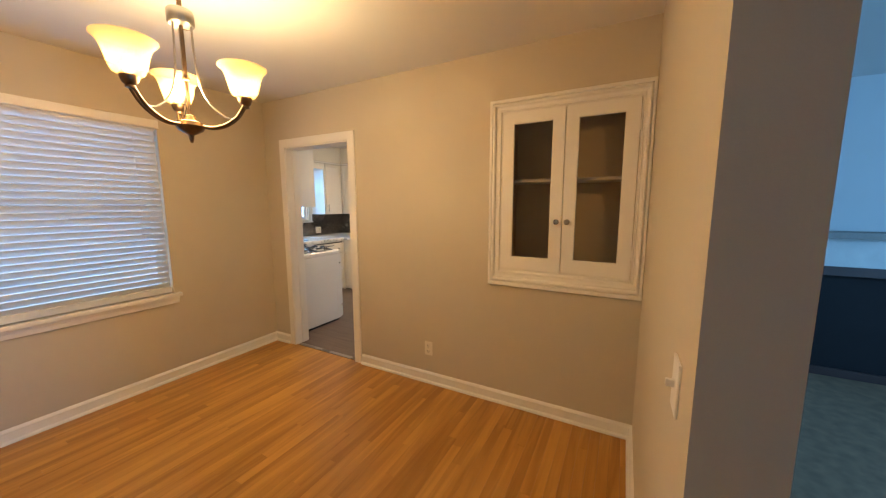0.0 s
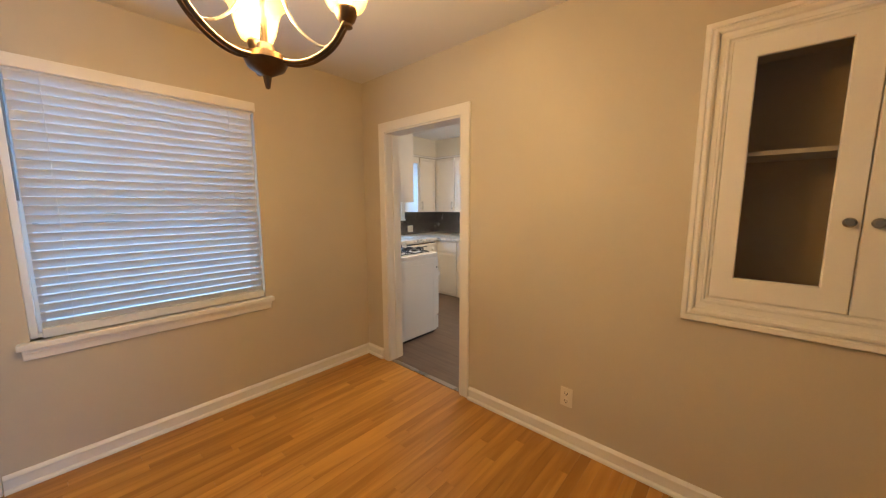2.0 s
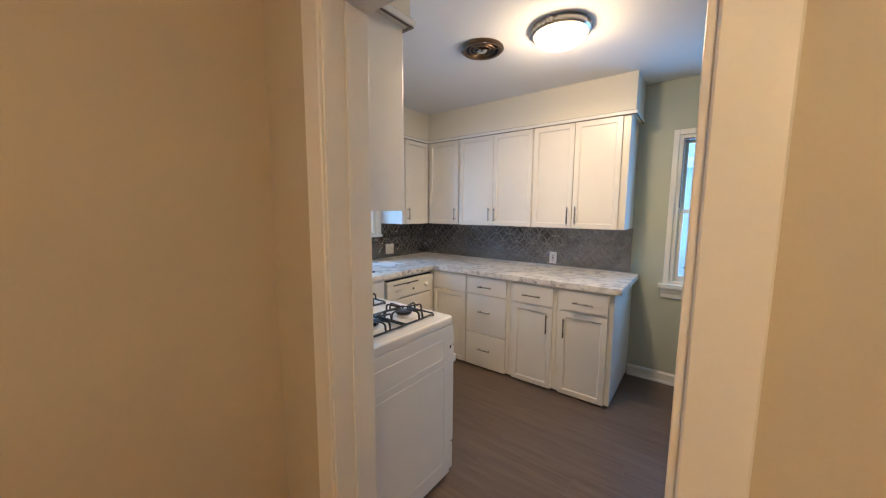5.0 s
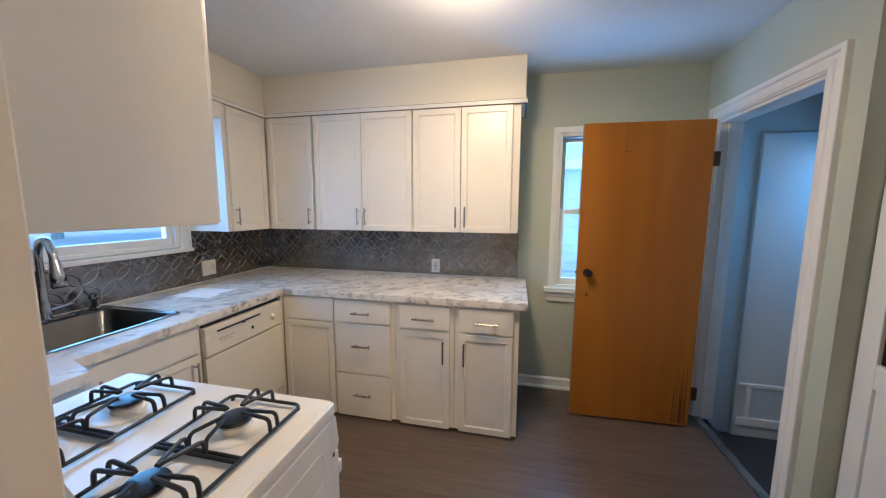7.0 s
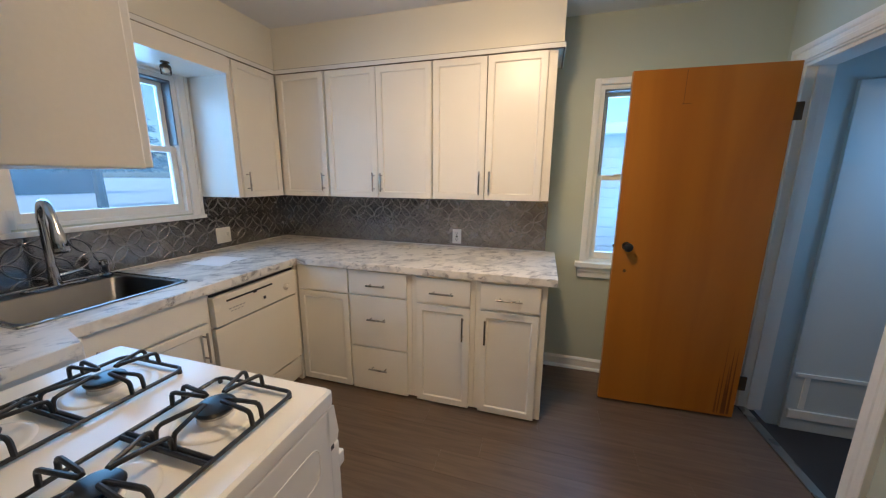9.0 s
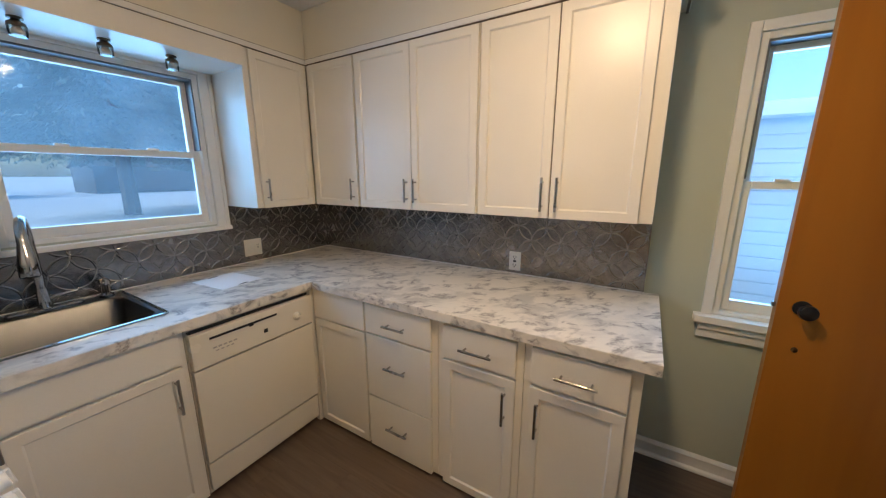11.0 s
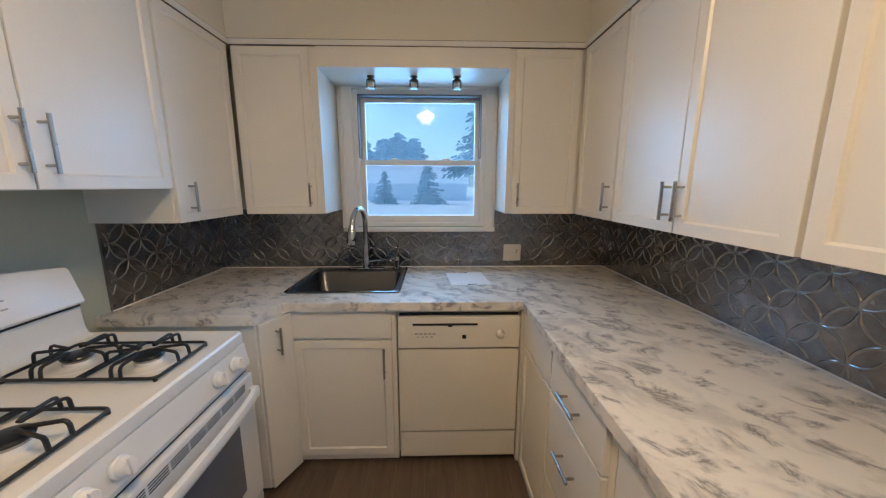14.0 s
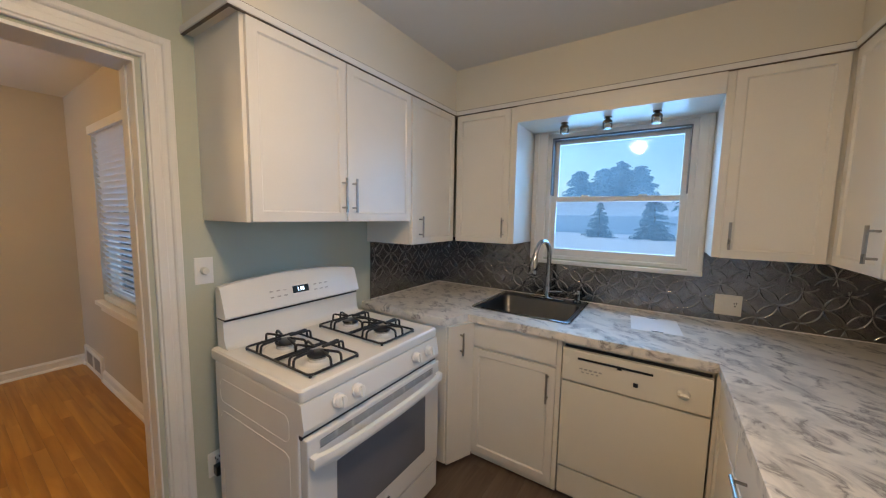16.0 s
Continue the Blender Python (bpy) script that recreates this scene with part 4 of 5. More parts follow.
cabinet("base_cabinet", nb(-4.115), 0.41, BD, 0, BT, LBL_B, [(0.015, 0.403, 0.70, 0.865, "slab", None, "drawer_front"), (0.015, 0.403, 0.02, 0.69, "shaker")], True)
cabinet("base_cabinet", nb(-3.703), 0.44, BD, 0, BT, "white painted base cabinet with three drawers", [(0.005, 0.41, 0.705, 0.862, "slab", ("h", 0.208, 0.775), "drawer_front"), (0.005, 0.41, 0.34, 0.695, "slab", ("h", 0.208, 0.545), "drawer_front"), (0.005, 0.41, 0.018, 0.33, "slab", ("h", 0.208, 0.19), "drawer_front")], True)
cabinet("base_cabinet", nb(-3.261), 0.405, BD, 0, BT, LBL_B, [(0.034, 0.376, 0.70, 0.855, "slab", ("h", 0.205, 0.77, 0.15), "drawer_front"), (0.034, 0.376, 0.018, 0.685, "shaker", ("v", 0.336, 0.56, 0.15))], True)
cabinet("base_cabinet", nb(-2.854), 0.406, BD, 0, BT, LBL_B, [(0.03, 0.37, 0.70, 0.855, "slab", ("h", 0.20, 0.77, 0.15), "drawer_front"), (0.03, 0.37, 0.018, 0.685, "shaker", ("v", 0.065, 0.56, 0.15))], True)
def wb(y):
    return pose(FBW, y, 0, 0, 0, 90)


BDW = FBW - KX0
SINKCAB = cabinet("base_cabinet", wb(3.145), 0.515, BDW, 0, 0.735, "white painted sink base cabinet", [(0.006, 0.492, 0.725, 0.868, "slab", None, "drawer_front"), (0.006, 0.492, 0.06, 0.71, "shaker", ("v", 0.455, 0.60, 0.16))], True)
boxes("face_rail", M_CAB, SINKCAB, [(0, 0, 0.735, 0.515, 0.02, BT)])
boxes("filler_panel", M_CAB, None, [(FBW - 0.02, 4.286, 0.0, FBW + 0.012, FBN, BT)], 0.002)
tagged(bpy.data.objects["filler_panel"], "white painted corner filler strip", "panel")
# corner cabinet with its slanting door
t = thing("corner_cabinet", None, "white painted corner base cabinet with a slanting door", "cabinet")
bm = bmesh.new()
prism(bm, [(KX0, KY0), (-3.945, KY0), (-3.945, 3.06), (FBW + 0.012, 3.14), (KX0, 3.14)], 0.03, 0.72)
part("body", bm, M_CAB, t)
bm = bmesh.new()
prism(bm, [(-4.24, KY0), (-3.945, KY0), (-3.945, 3.06), (FBW + 0.012, 3.14), (-4.24, 3.14)], 0.72, BT)
part("top_rail", bm, M_CAB, t)
ang = math.degrees(math.atan2(3.14 - 3.06, -3.945 - (FBW + 0.012)))
wlen = math.hypot(3.14 - 3.06, -3.945 - (FBW + 0.012))
hold = thing("slanting_front", pose(-3.945, 3.06, 0, 0, 0, 180 - ang))
hold.parent = t
front(hold, 0.006, wlen - 0.004, 0.03, 0.865, "slab", ("v", 0.09, 0.76, 0.13))

# dishwasher
t = thing("dishwasher", wb(3.664), "cream built-in dishwasher with a control panel", "dishwasher")
boxes("body", M_APPL2, t, [(0.002, 0.01, 0.02, 0.618, 0.55, 0.865)])
boxes("top_strip", M_APPL2, t, [(0.0, -0.002, 0.85, 0.62, 0.02, 0.868)], 0.002)
boxes("control_panel", M_APPL2, t, [(0.006, -0.03, 0.672, 0.614, 0.012, 0.835)], 0.006)
# black filler paints the shade in the slit below the top strip
boxes("top_gap_shade", M_BLACK, t, [(0.012, -0.006, 0.836, 0.608, 0.012, 0.849)])
boxes("handle_slot", M_BLACK, t, [(0.08, -0.034, 0.793, 0.40, -0.028, 0.803)], 0.001, "dark handle slot")
boxes("latch", M_BLACK, t, [(0.255, -0.037, 0.786, 0.275, -0.028, 0.80)], 0.002)
boxes("buttons", M_GREYPRINT, t, [(0.09 + 0.022 * k, -0.0315, 0.745, 0.105 + 0.022 * k, -0.029, 0.752) for k in range(5)] + [(0.10 + 0.022 * k, -0.0315, 0.73, 0.112 + 0.022 * k, -0.029, 0.735) for k in range(4)])
boxes("indicator", M_BLACK, t, [(0.325, -0.032, 0.722, 0.345, -0.028, 0.742)], 0.003)
bm = bmesh.new()
lathe(bm, [(0, 0.018), (0.012, 0.017), (0.022, 0.006), (0.024, 0)], 20, m=pose(0.515, -0.03, 0.745, 90))
part("dial", bm, M_APPL2, t, "cream dial", True)
boxes("dial_grip", M_APPL2, t, [(0.495, -0.052, 0.741, 0.535, -0.045, 0.749)], 0.002)
boxes("door_panel", M_APPL2, t, [(0.006, -0.022, 0.20, 0.614, 0.012, 0.662)], 0.004)
boxes("kick_panel", M_APPL2, t, [(0.006, -0.016, 0.045, 0.614, 0.012, 0.188)], 0.004)

# countertop
t = thing("countertop", None, "white grey-veined marble laminate countertop with a thick square edge", "countertop")
CT, CB, FC, FCW = 0.915, 0.873, 4.288, -4.092
SK = (-4.775, -4.265, 3.085, 3.645)
bm = bmesh.new()
plate_cells(bm, [KX0, SK[0], SK[1], FCW, -3.925, -2.405], [KY0, 3.07, SK[2], 3.12, SK[3], FC, KY1],
            lambda u, v: (u < FCW or v > FC or (u < -3.925 and v < 3.07)) and not (SK[0] < u < SK[1] and SK[2] < v < SK[3]),
            lambda u, v: (u, v, CB), (0, 0, CT - CB), [[(FCW, 3.07), (-3.925, 3.07), (FCW, 3.12), (FCW, SK[2])]])
part("slab", bm, M_MARBLE, t)
for b in ((FCW + 0.003, FC - 0.003, CB - 0.001, -2.402, FC + 0.001, CT - 0.0015), (FCW - 0.001, 3.125, CB - 0.001, FCW + 0.003, FC - 0.003, CT - 0.0015), (-2.406, FC + 0.001, CB - 0.001, -2.402, KY1 - 0.002, CT - 0.0015), (-3.926, KY0 + 0.002, CB - 0.001, -3.922, 3.068, CT - 0.0015)):
    boxes("edge_band", M_MARBLE, t, [b], 0.001)

# tin backsplash with its stamped circles
t = thing("backsplash", None, "embossed pewter tin backsplash panels with interlocking circles", "backsplash")
ST = UB


def splash(name, m, w, z0, z1, cuts=()):
    """Panel in local xz, standing out towards -y; raised petal outlines on a square grid."""
    bm = bmesh.new()
    box(bm, 0, -0.010, z0, w, 0, z1)
    p = part(name, bm, M_PEWTER, t)
    p.matrix_local = m
    vs, fs = [], []
    r, tr = 0.083, 0.0056
    for i in range(-1, int(w / r) + 3):
        for j in range(-1, int((z1 - CT) / r) + 3):
            if (i + j) % 2:
                continue
            cx, cz = 0.036 + i * r, CT + 0.049 + j * r
            n, prev = 40, None
            for k in range(n + 1):
                a = 2 * math.pi * k / n
                x, z = cx + r * math.cos(a), cz + r * math.sin(a)
                if 0.004 < x < w - 0.004 and z0 + 0.004 < z < z1 - 0.004:
                    ring = len(vs)
                    rise = 0.0042 * abs(math.sin(2 * a)) ** 0.45 + 0.0002
                    for q, h in ((-1.0, 0.0), (-0.6, 0.55), (0.0, 1.0), (0.6, 0.55), (1.0, 0.0)):
                        rr = r + q * tr
                        vs.append((cx + rr * math.cos(a), -0.0098 - h * rise, cz + rr * math.sin(a)))
                    if prev is not None:
                        fs += [(prev + q, prev + q + 1, ring + q + 1, ring + q) for q in range(4)]
                    prev = ring
                else:
                    prev = None
    me = bpy.data.meshes.new("stamped_relief")
    me.from_pydata(vs, [], fs)
    me.materials.append(M_TINRIDGE)
    for q in me.polygons:
        q.use_smooth = True
    ob = tagged(new("stamped_relief", me), kind="stuff")
    ob.parent = p
    return p


splash("tin_panel", pose(KX0, KY1 - 0.001, 0), -2.47 - KX0, CT, ST)
splash("tin_panel", pose(KX0 + 0.001, KY0, 0, 0, 0, 90), KY1 - 0.012 - KY0, CT, 1.163)
splash("tin_panel", pose(KX0 + 0.001, KY0, 0, 0, 0, 90), 3.235 - KY0, 1.163, ST)
splash("tin_panel", pose(KX0 + 0.001, 4.264, 0, 0, 0, 90), KY1 - 0.012 - 4.264, 1.163, ST)
splash("tin_panel", pose(-4.0, KY0 + 0.001, 0, 0, 0, 180), -4.0 - KX0 - 0.012, CT, ST)
boxes("caulk_line", M_TRIM, t, [(KX0 + 0.012, KY1 - 0.014, CT, -2.47, KY1 - 0.010, CT + 0.005), (KX0 + 0.010, KY0 + 0.012, CT, KX0 + 0.014, KY1 - 0.014, CT + 0.005), (KX0 + 0.014, KY0 + 0.010, CT, -4.0, KY0 + 0.014, CT + 0.005)])
boxes("corner_strip", M_TINRIDGE, t, [(KX0 + 0.01, KY1 - 0.018, CT, KX0 + 0.018, KY1 - 0.01, ST)], 0.002)
boxes("corner_strip", M_TINRIDGE, t, [(KX0 + 0.01, KY0 + 0.01, CT, KX0 + 0.018, KY0 + 0.018, ST)], 0.002)

# sink
t = thing("sink", None, "stainless steel drop-in single-bowl sink", "sink")
cx, cy = (SK[0] + SK[1]) / 2, (SK[2] + SK[3]) / 2
w, d = SK[1] - SK[0] + 0.05, SK[3] - SK[2] + 0.05
bm = bmesh.new()
bw, bd, bx = w - 0.135, d - 0.07, cx + 0.035
loft(bm, [rrect(cx, cy, w, d, 0.02, CT + 0.001), rrect(cx, cy, w - 0.004, d - 0.004, 0.02, CT + 0.006), rrect(cx, cy, w - 0.02, d - 0.02, 0.02, CT + 0.007), rrect(cx, cy, w - 0.026, d - 0.026, 0.02, CT + 0.003), rrect(bx, cy, bw + 0.012, bd + 0.012, 0.05, CT + 0.003), rrect(bx, cy, bw, bd, 0.05, CT - 0.004),
          rrect(bx, cy, bw - 0.02, bd - 0.02, 0.055, CT - 0.14), rrect(bx, cy, bw - 0.06, bd - 0.06, 0.05, CT - 0.165)], False, True)
part("bowl", bm, M_STEEL, t, smooth=True)
bm = bmesh.new()
loft(bm, [rrect(cx, cy, w + 0.003, d + 0.003, 0.021, CT + 0.0005), rrect(cx, cy, w + 0.001, d + 0.001, 0.021, CT + 0.0072), rrect(cx, cy, w - 0.018, d - 0.018, 0.020, CT + 0.0082), rrect(cx, cy, w - 0.024, d - 0.024, 0.020, CT + 0.0045)])
part("rim", bm, M_CHROME, t, "bright polished rim", True)
bm = bmesh.new()
lathe(bm, [(0.042, CT - 0.163), (0.04, CT - 0.16), (0.02, CT - 0.163), (0, CT - 0.163)], 20, (bx, cy, 0))
part("drain", bm, M_CHROME, t, smooth=True)
# faucet
FX, FY = -4.745, 3.40
t = thing("faucet", pose(FX, FY, CT + 0.005), "chrome gooseneck pull-down faucet with a deck plate", "faucet")
bm = bmesh.new()
loft(bm, [rrect(0, 0, 0.05, 0.24, 0.024, 0), rrect(0, 0, 0.05, 0.24, 0.024, 0.006), rrect(0, 0, 0.04, 0.23, 0.019, 0.011)], False, True)
part("deck_plate", bm, M_CHROME, t, smooth=True)
bm = bmesh.new()
lathe(bm, [(0.027, 0.01), (0.024, 0.02), (0.021, 0.06), (0.019, 0.10), (0, 0.10)], 20)
part("base", bm, M_CHROME, t, smooth=True)
dx, dy = 0.975, -0.22
arc = [(0, 0.08), (0, 0.20), (0, 0.31)] + [(0.092 - 0.092 * math.cos(radians(q)), 0.31 + 0.10 * math.sin(radians(q))) for q in range(12, 169, 12)] + [(0.19, 0.305)]
bar("neck", M_CHROME, t, [(q * dx, q * dy, z) for q, z in arc], 0.016, 14)
bar("spray_head", M_CHROME, t, [(q * dx, q * dy, z) for q, z in ((0.187, 0.318), (0.194, 0.285), (0.204, 0.245), (0.213, 0.20), (0.215, 0.192))], [0.018, 0.022, 0.027, 0.029, 0.023], 16)
bar("lever", M_CHROME, t, [(0.0, 0.016, 0.05), (0.004, 0.045, 0.054), (0.01, 0.085, 0.060), (0.012, 0.105, 0.062)], [0.013, 0.012, 0.008, 0.007], 12)
t = thing("soap_dispenser", pose(-4.745, 3.60, CT + 0.005) @ Matrix.Scale(1.4, 4), "small chrome soap pump beside the faucet", "soap dispenser")
bm = bmesh.new()
lathe(bm, [(0.02, 0), (0.02, 0.008), (0.012, 0.014), (0.012, 0.04), (0.016, 0.045), (0.015, 0.06), (0.006, 0.065), (0, 0.066)], 18)
part("pump", bm, M_CHROME, t, smooth=True)
bar("spout", M_CHROME, t, [(0, 0, 0.058), (0.03, -0.01, 0.06), (0.045, -0.015, 0.052)], 0.005, 8)
# papers
t = thing("paper_sheet", pose(-4.515, 4.052, CT, 0, 0, 5), "white printed paper lying on the counter", "paper")
boxes("sheet", M_PAPER, t, [(-0.14, -0.115, 0.0012, 0.14, 0.115, 0.0024)])
boxes("print_mark", M_PRINT, t, [(-0.137, -0.03, 0.0024, -0.127, 0.02, 0.0028)])
boxes("print_mark", M_PRINT, t, [(0.125, -0.02, 0.0024, 0.135, 0.03, 0.0028)])

# ---- stove ----
SX0, SX1, SYF, SYB = -3.79, -2.998, 3.10, 2.465
SW = SX1 - SX0
t = thing("gas_stove", pose(SX1, SYF, 0, 0, 0, 180), "white four-burner gas stove with black iron grates", "stove")
D = SYF - SYB
# local: x runs from the stove's own side by the door, front at y = 0 looking to -y
boxes("body", M_APPL, t, [(0, 0.02, 0.03, SW, D - 0.035, 0.865)], 0.006)
boxes("toe_base", M_BLACK, t, [(0.02, 0.05, 0, SW - 0.02, D - 0.04, 0.03)])
bm = bmesh.new()
loft(bm, [rrect(SW / 2, D / 2, SW, D, 0.012, 0.868), rrect(SW / 2, D / 2, SW + 0.004, D + 0.004, 0.014, 0.885), rrect(SW / 2, D / 2, SW + 0.002, D + 0.002, 0.014, 0.905), rrect(SW / 2, D / 2, SW - 0.012, D - 0.012, 0.012, 0.912), rrect(SW / 2, D / 2 + 0.02, SW - 0.06, D - 0.09, 0.03, 0.908)], True, True)
part("cooktop", bm, M_APPL, t, smooth=True)
for za, zb, ya, yb in ((0.70, 0.80, 0.07, 0.56), (0.12, 0.66, 0.07, 0.56)):
    bar("side_crease", M_APPL, t, [(0.0, y, z) for y, z, _ in rrect((ya + yb) / 2, (za + zb) / 2, yb - ya, zb - za, 0.03, 0, 5)] + [(0.0, yb, (za + zb) / 2)], 0.0016, 8)
# backguard, arched along its top
BG = 0.556
bm = bmesh.new()
sec = []
for k in range(13):
    x = 0.03 + (SW - 0.05) * k / 12
    top = 1.172 + 0.03 * (1 - ((k - 6) / 6) ** 2)
    sec.append([(x, BG + 0.004, 1.038), (x, BG, 1.046), (x, BG + 0.036, top - 0.012), (x, BG + 0.046, top), (x, BG + 0.07, top + 0.002), (x, D, top - 0.02), (x, D, 1.038)])
loft(bm, sec, True, True)
part("backguard", bm, M_APPL, t, smooth=True)
bm = bmesh.new()
loft(bm, [[(x, BG - 0.012, 0.909), (x, BG + 0.006, 0.918), (x, BG + 0.018, 0.945), (x, BG + 0.024, 1.029), (x, D, 1.029), (x, D, 0.909)] for x in (0.03, SW - 0.02)], True, True)
part("backguard_base", bm, M_APPL, t, smooth=True)
# black filler gives the slit under the backguard its shade by colour
boxes("backguard_gap_shade", M_BLACK, t, [(0.034, BG + 0.016, 1.026, SW - 0.024, D - 0.002, 1.039)])
lean = math.degrees(math.atan2(0.036, 0.124))
face = pose(0, BG + 0.0145, 1.095, -lean, 0, 0)
clock = boxes("display", M_DARKGLASS, t, [(SW / 2 - 0.045, -0.004, -0.002, SW / 2 + 0.045, 0.004, 0.034)], 0.001, "dark clock display")
clock.matrix_local = face
for k, seg in enumerate(((-0.016, 0.003), (-0.002, 0.007), (0.010, 0.007))):
    b = boxes("digit", M_LED, clock, [(SW / 2 + seg[0], -0.0052, 0.008, SW / 2 + seg[0] + seg[1], -0.0042, 0.024)], label="lit blue-white digit")
for sx in (-1, 1):
    for i in range(3):
        for j in range(2):
            x = SW / 2 + sx * (0.085 + 0.034 * i)
            b = boxes("button_mark", M_GREYPRINT, t, [(x - 0.009, -0.003, -0.006 + 0.028 * j, x + 0.009, 0.001, 0.0 + 0.028 * j)])
            b.matrix_local = face
b = boxes("panel_line", M_GREYPRINT, t, [(SW / 2 - 0.17, -0.0015, 0.052, SW / 2 + 0.17, 0.001, 0.054)])
b.matrix_local = face
# front control strip and knobs
bm = bmesh.new()
loft(bm, [[(x, -0.006, 0.755), (x, -0.014, 0.775), (x, 0.0, 0.862), (x, 0.03, 0.867), (x, 0.03, 0.755)] for x in (0.0, SW)], True, True)
part("control_strip", bm, M_APPL, t)
for x in (0.145, 0.235, SW - 0.19, SW - 0.09):
    bm = bmesh.new()
    m = pose(x, -0.010, 0.818, 80)
    lathe(bm, [(0.027, 0), (0.027, 0.006), (0.0225, 0.009), (0.021, 0.026), (0.018, 0.029), (0, 0.029)], 24, m=m)
    k = part("knob", bm, M_WHITEPL, t, "white plastic burner knob", True)
    bm = bmesh.new()
    box(bm, -0.0055, -0.021, 0.026, 0.0055, 0.021, 0.036, 0.002)
    g = part("knob_grip", bm, M_WHITEPL, k)
    g.matrix_local = m
# oven door
# black filler stands in for shade in the slit over the oven door
boxes("door_gap_shade", M_BLACK, t, [(0.004, 0.004, 0.735, SW - 0.004, 0.03, 0.756)])
od = boxes("oven_door", M_APPL, t, [(0.006, -0.022, 0.20, SW - 0.006, 0.02, 0.74)], 0.006)
boxes("window", M_GREYGLASS, od, [(0.125, -0.025, 0.31, SW - 0.125, -0.02, 0.60)], 0.002, "grey oven window")
slots = []
for g in range(9):
    x = 0.055 + g * (SW - 0.11) / 9
    for j in range(4):
        slots.append((x, -0.0235, 0.692 + 0.0085 * j, x + 0.066, -0.0205, 0.695 + 0.0085 * j))
for q in range(0, len(slots), 4):
    boxes("vent_louvre", M_BLACK, od, slots[q:q + 4], label="dark vent slots in a row")
bm = bmesh.new()
hp = []
for k in range(13):
    u = k / 12
    x = 0.02 + u * (SW - 0.04)
    y = -0.040 - 0.030 * math.sin(math.pi * min(1, max(0, u))) ** 0.5
    hp.append([(x, y + 0.012, 0.640), (x, y - 0.006, 0.645), (x, y - 0.012, 0.665), (x, y - 0.006, 0.682), (x, y + 0.012, 0.684)])
loft(bm, hp, True, True)
for x in (0.012, SW - 0.042):
    box(bm, x, -0.05, 0.642, x + 0.03, -0.02, 0.684, 0.004)
part("oven_handle", bm, M_APPL, od, "white curved handle bar", True)
bm = bmesh.new()
lathe(bm, [(0, 0.002), (0.011, 0.002), (0.012, 0)], 20, m=pose(SW / 2, -0.022, 0.25, 90))
part("badge", bm, M_NICKEL, od, "small round metal badge")
boxes("drawer", M_APPL, t, [(0.006, -0.018, 0.04, SW - 0.006, 0.02, 0.188)], 0.006)


def grate(t, x0, x1, y0, y1):
    """One iron grate over two burners: a low frame with a cross bar, and hairpin rods rising and reaching inwards."""
    bm = bmesh.new()
    z, zt, r = 0.920, 0.957, 0.0050
    ym, xm = (y0 + y1) / 2, (x0 + x1) / 2
    tube(bm, rrect(xm, ym, x1 - x0, y1 - y0, 0.022, z, 4), r, 8, True)
    for off in (-0.006, 0.006):
        tube(bm, [(x0, ym + off, z), (x1, ym + off, z)], r, 8)
    for cy, ya, yb in (((y0 + ym) / 2, y0, ym), ((ym + y1) / 2, ym, y1)):
        for ex, ey, wide in ((x0, cy, 0.013), (x1, cy, 0.013), (xm, ya, 0.024), (xm, yb, 0.024)):
            d = Vector((xm - ex, cy - ey, 0))
            reach = d.length - 0.026
            d.normalize()
            across = Vector((-d.y, d.x, 0))
            e, up = Vector((ex, ey, 0)), Vector((0, 0, 1))
            side = []
            for k in (-1, 1):
                base, tip = e + across * wide * k, e + across * 0.005 * k
                side.append([base + up * z, base + d * 0.003 + up * (zt - 0.010), base + d * 0.007 + up * (zt - 0.003), base + d * 0.015 + up * zt, tip + d * (reach - 0.008) + up * zt, tip * 0.5 + e * 0.5 + d * reach + up * (zt - 0.002)])
            tube(bm, side[0] + side[1][::-1], r, 8)
    for ex, kx in ((x0, 1), (x1, -1)):
        for ey, ky in ((y0, 1), (y1, -1)):
            tube(bm, [(ex + 0.007 * kx, ey + 0.007 * ky, 0.906), (ex + 0.007 * kx, ey + 0.007 * ky, z)], r * 1.15, 8)
    return part("grate", bm, M_IRON, t, "black cast iron grate", True)


gy0, gy1 = 0.055, 0.50
for x0, x1 in ((0.075, 0.31), (SW - 0.35, SW - 0.115)):
    grate(t, x0, x1, gy0, gy1)
    for cy in (gy0 + (gy1 - gy0) * 0.25, gy0 + (gy1 - gy0) * 0.75):
        at = ((x0 + x1) / 2, cy, 0)
        bm = bmesh.new()
        lathe(bm, [(0.088, 0.9088), (0.084, 0.9108), (0.078, 0.9112), (0.07, 0.9100), (0.045, 0.9094), (0.039, 0.911), (0.036, 0.922), (0.03, 0.926)], 32, at)
        b = part("burner", bm, M_APPL, t, "glossy white enamel burner bowl", True)
        bm = bmesh.new()
        lathe(bm, [(0.028, 0.921), (0.037, 0.922), (0.037, 0.928), (0.028, 0.930)], 28, at)
        part("burner_ring", bm, M_NICKEL, b, "dull metal burner head", True)
        bm = bmesh.new()
        lathe(bm, [(0.03, 0.928), (0.041, 0.930), (0.043, 0.935), (0.040, 0.940), (0.03, 0.942), (0, 0.942)], 28, at)
        part("burner_cap", bm, M_CAP, b, "smooth dark enamelled burner cap", True)
# plug and cord by the outlet
t = thing("power_cord", None, "black plug and power cord of the stove", "cord")
boxes("plug", M_BLACK, t, [(-3.045, KY0 + 0.008, 0.30, -3.005, KY0 + 0.045, 0.345)], 0.006)
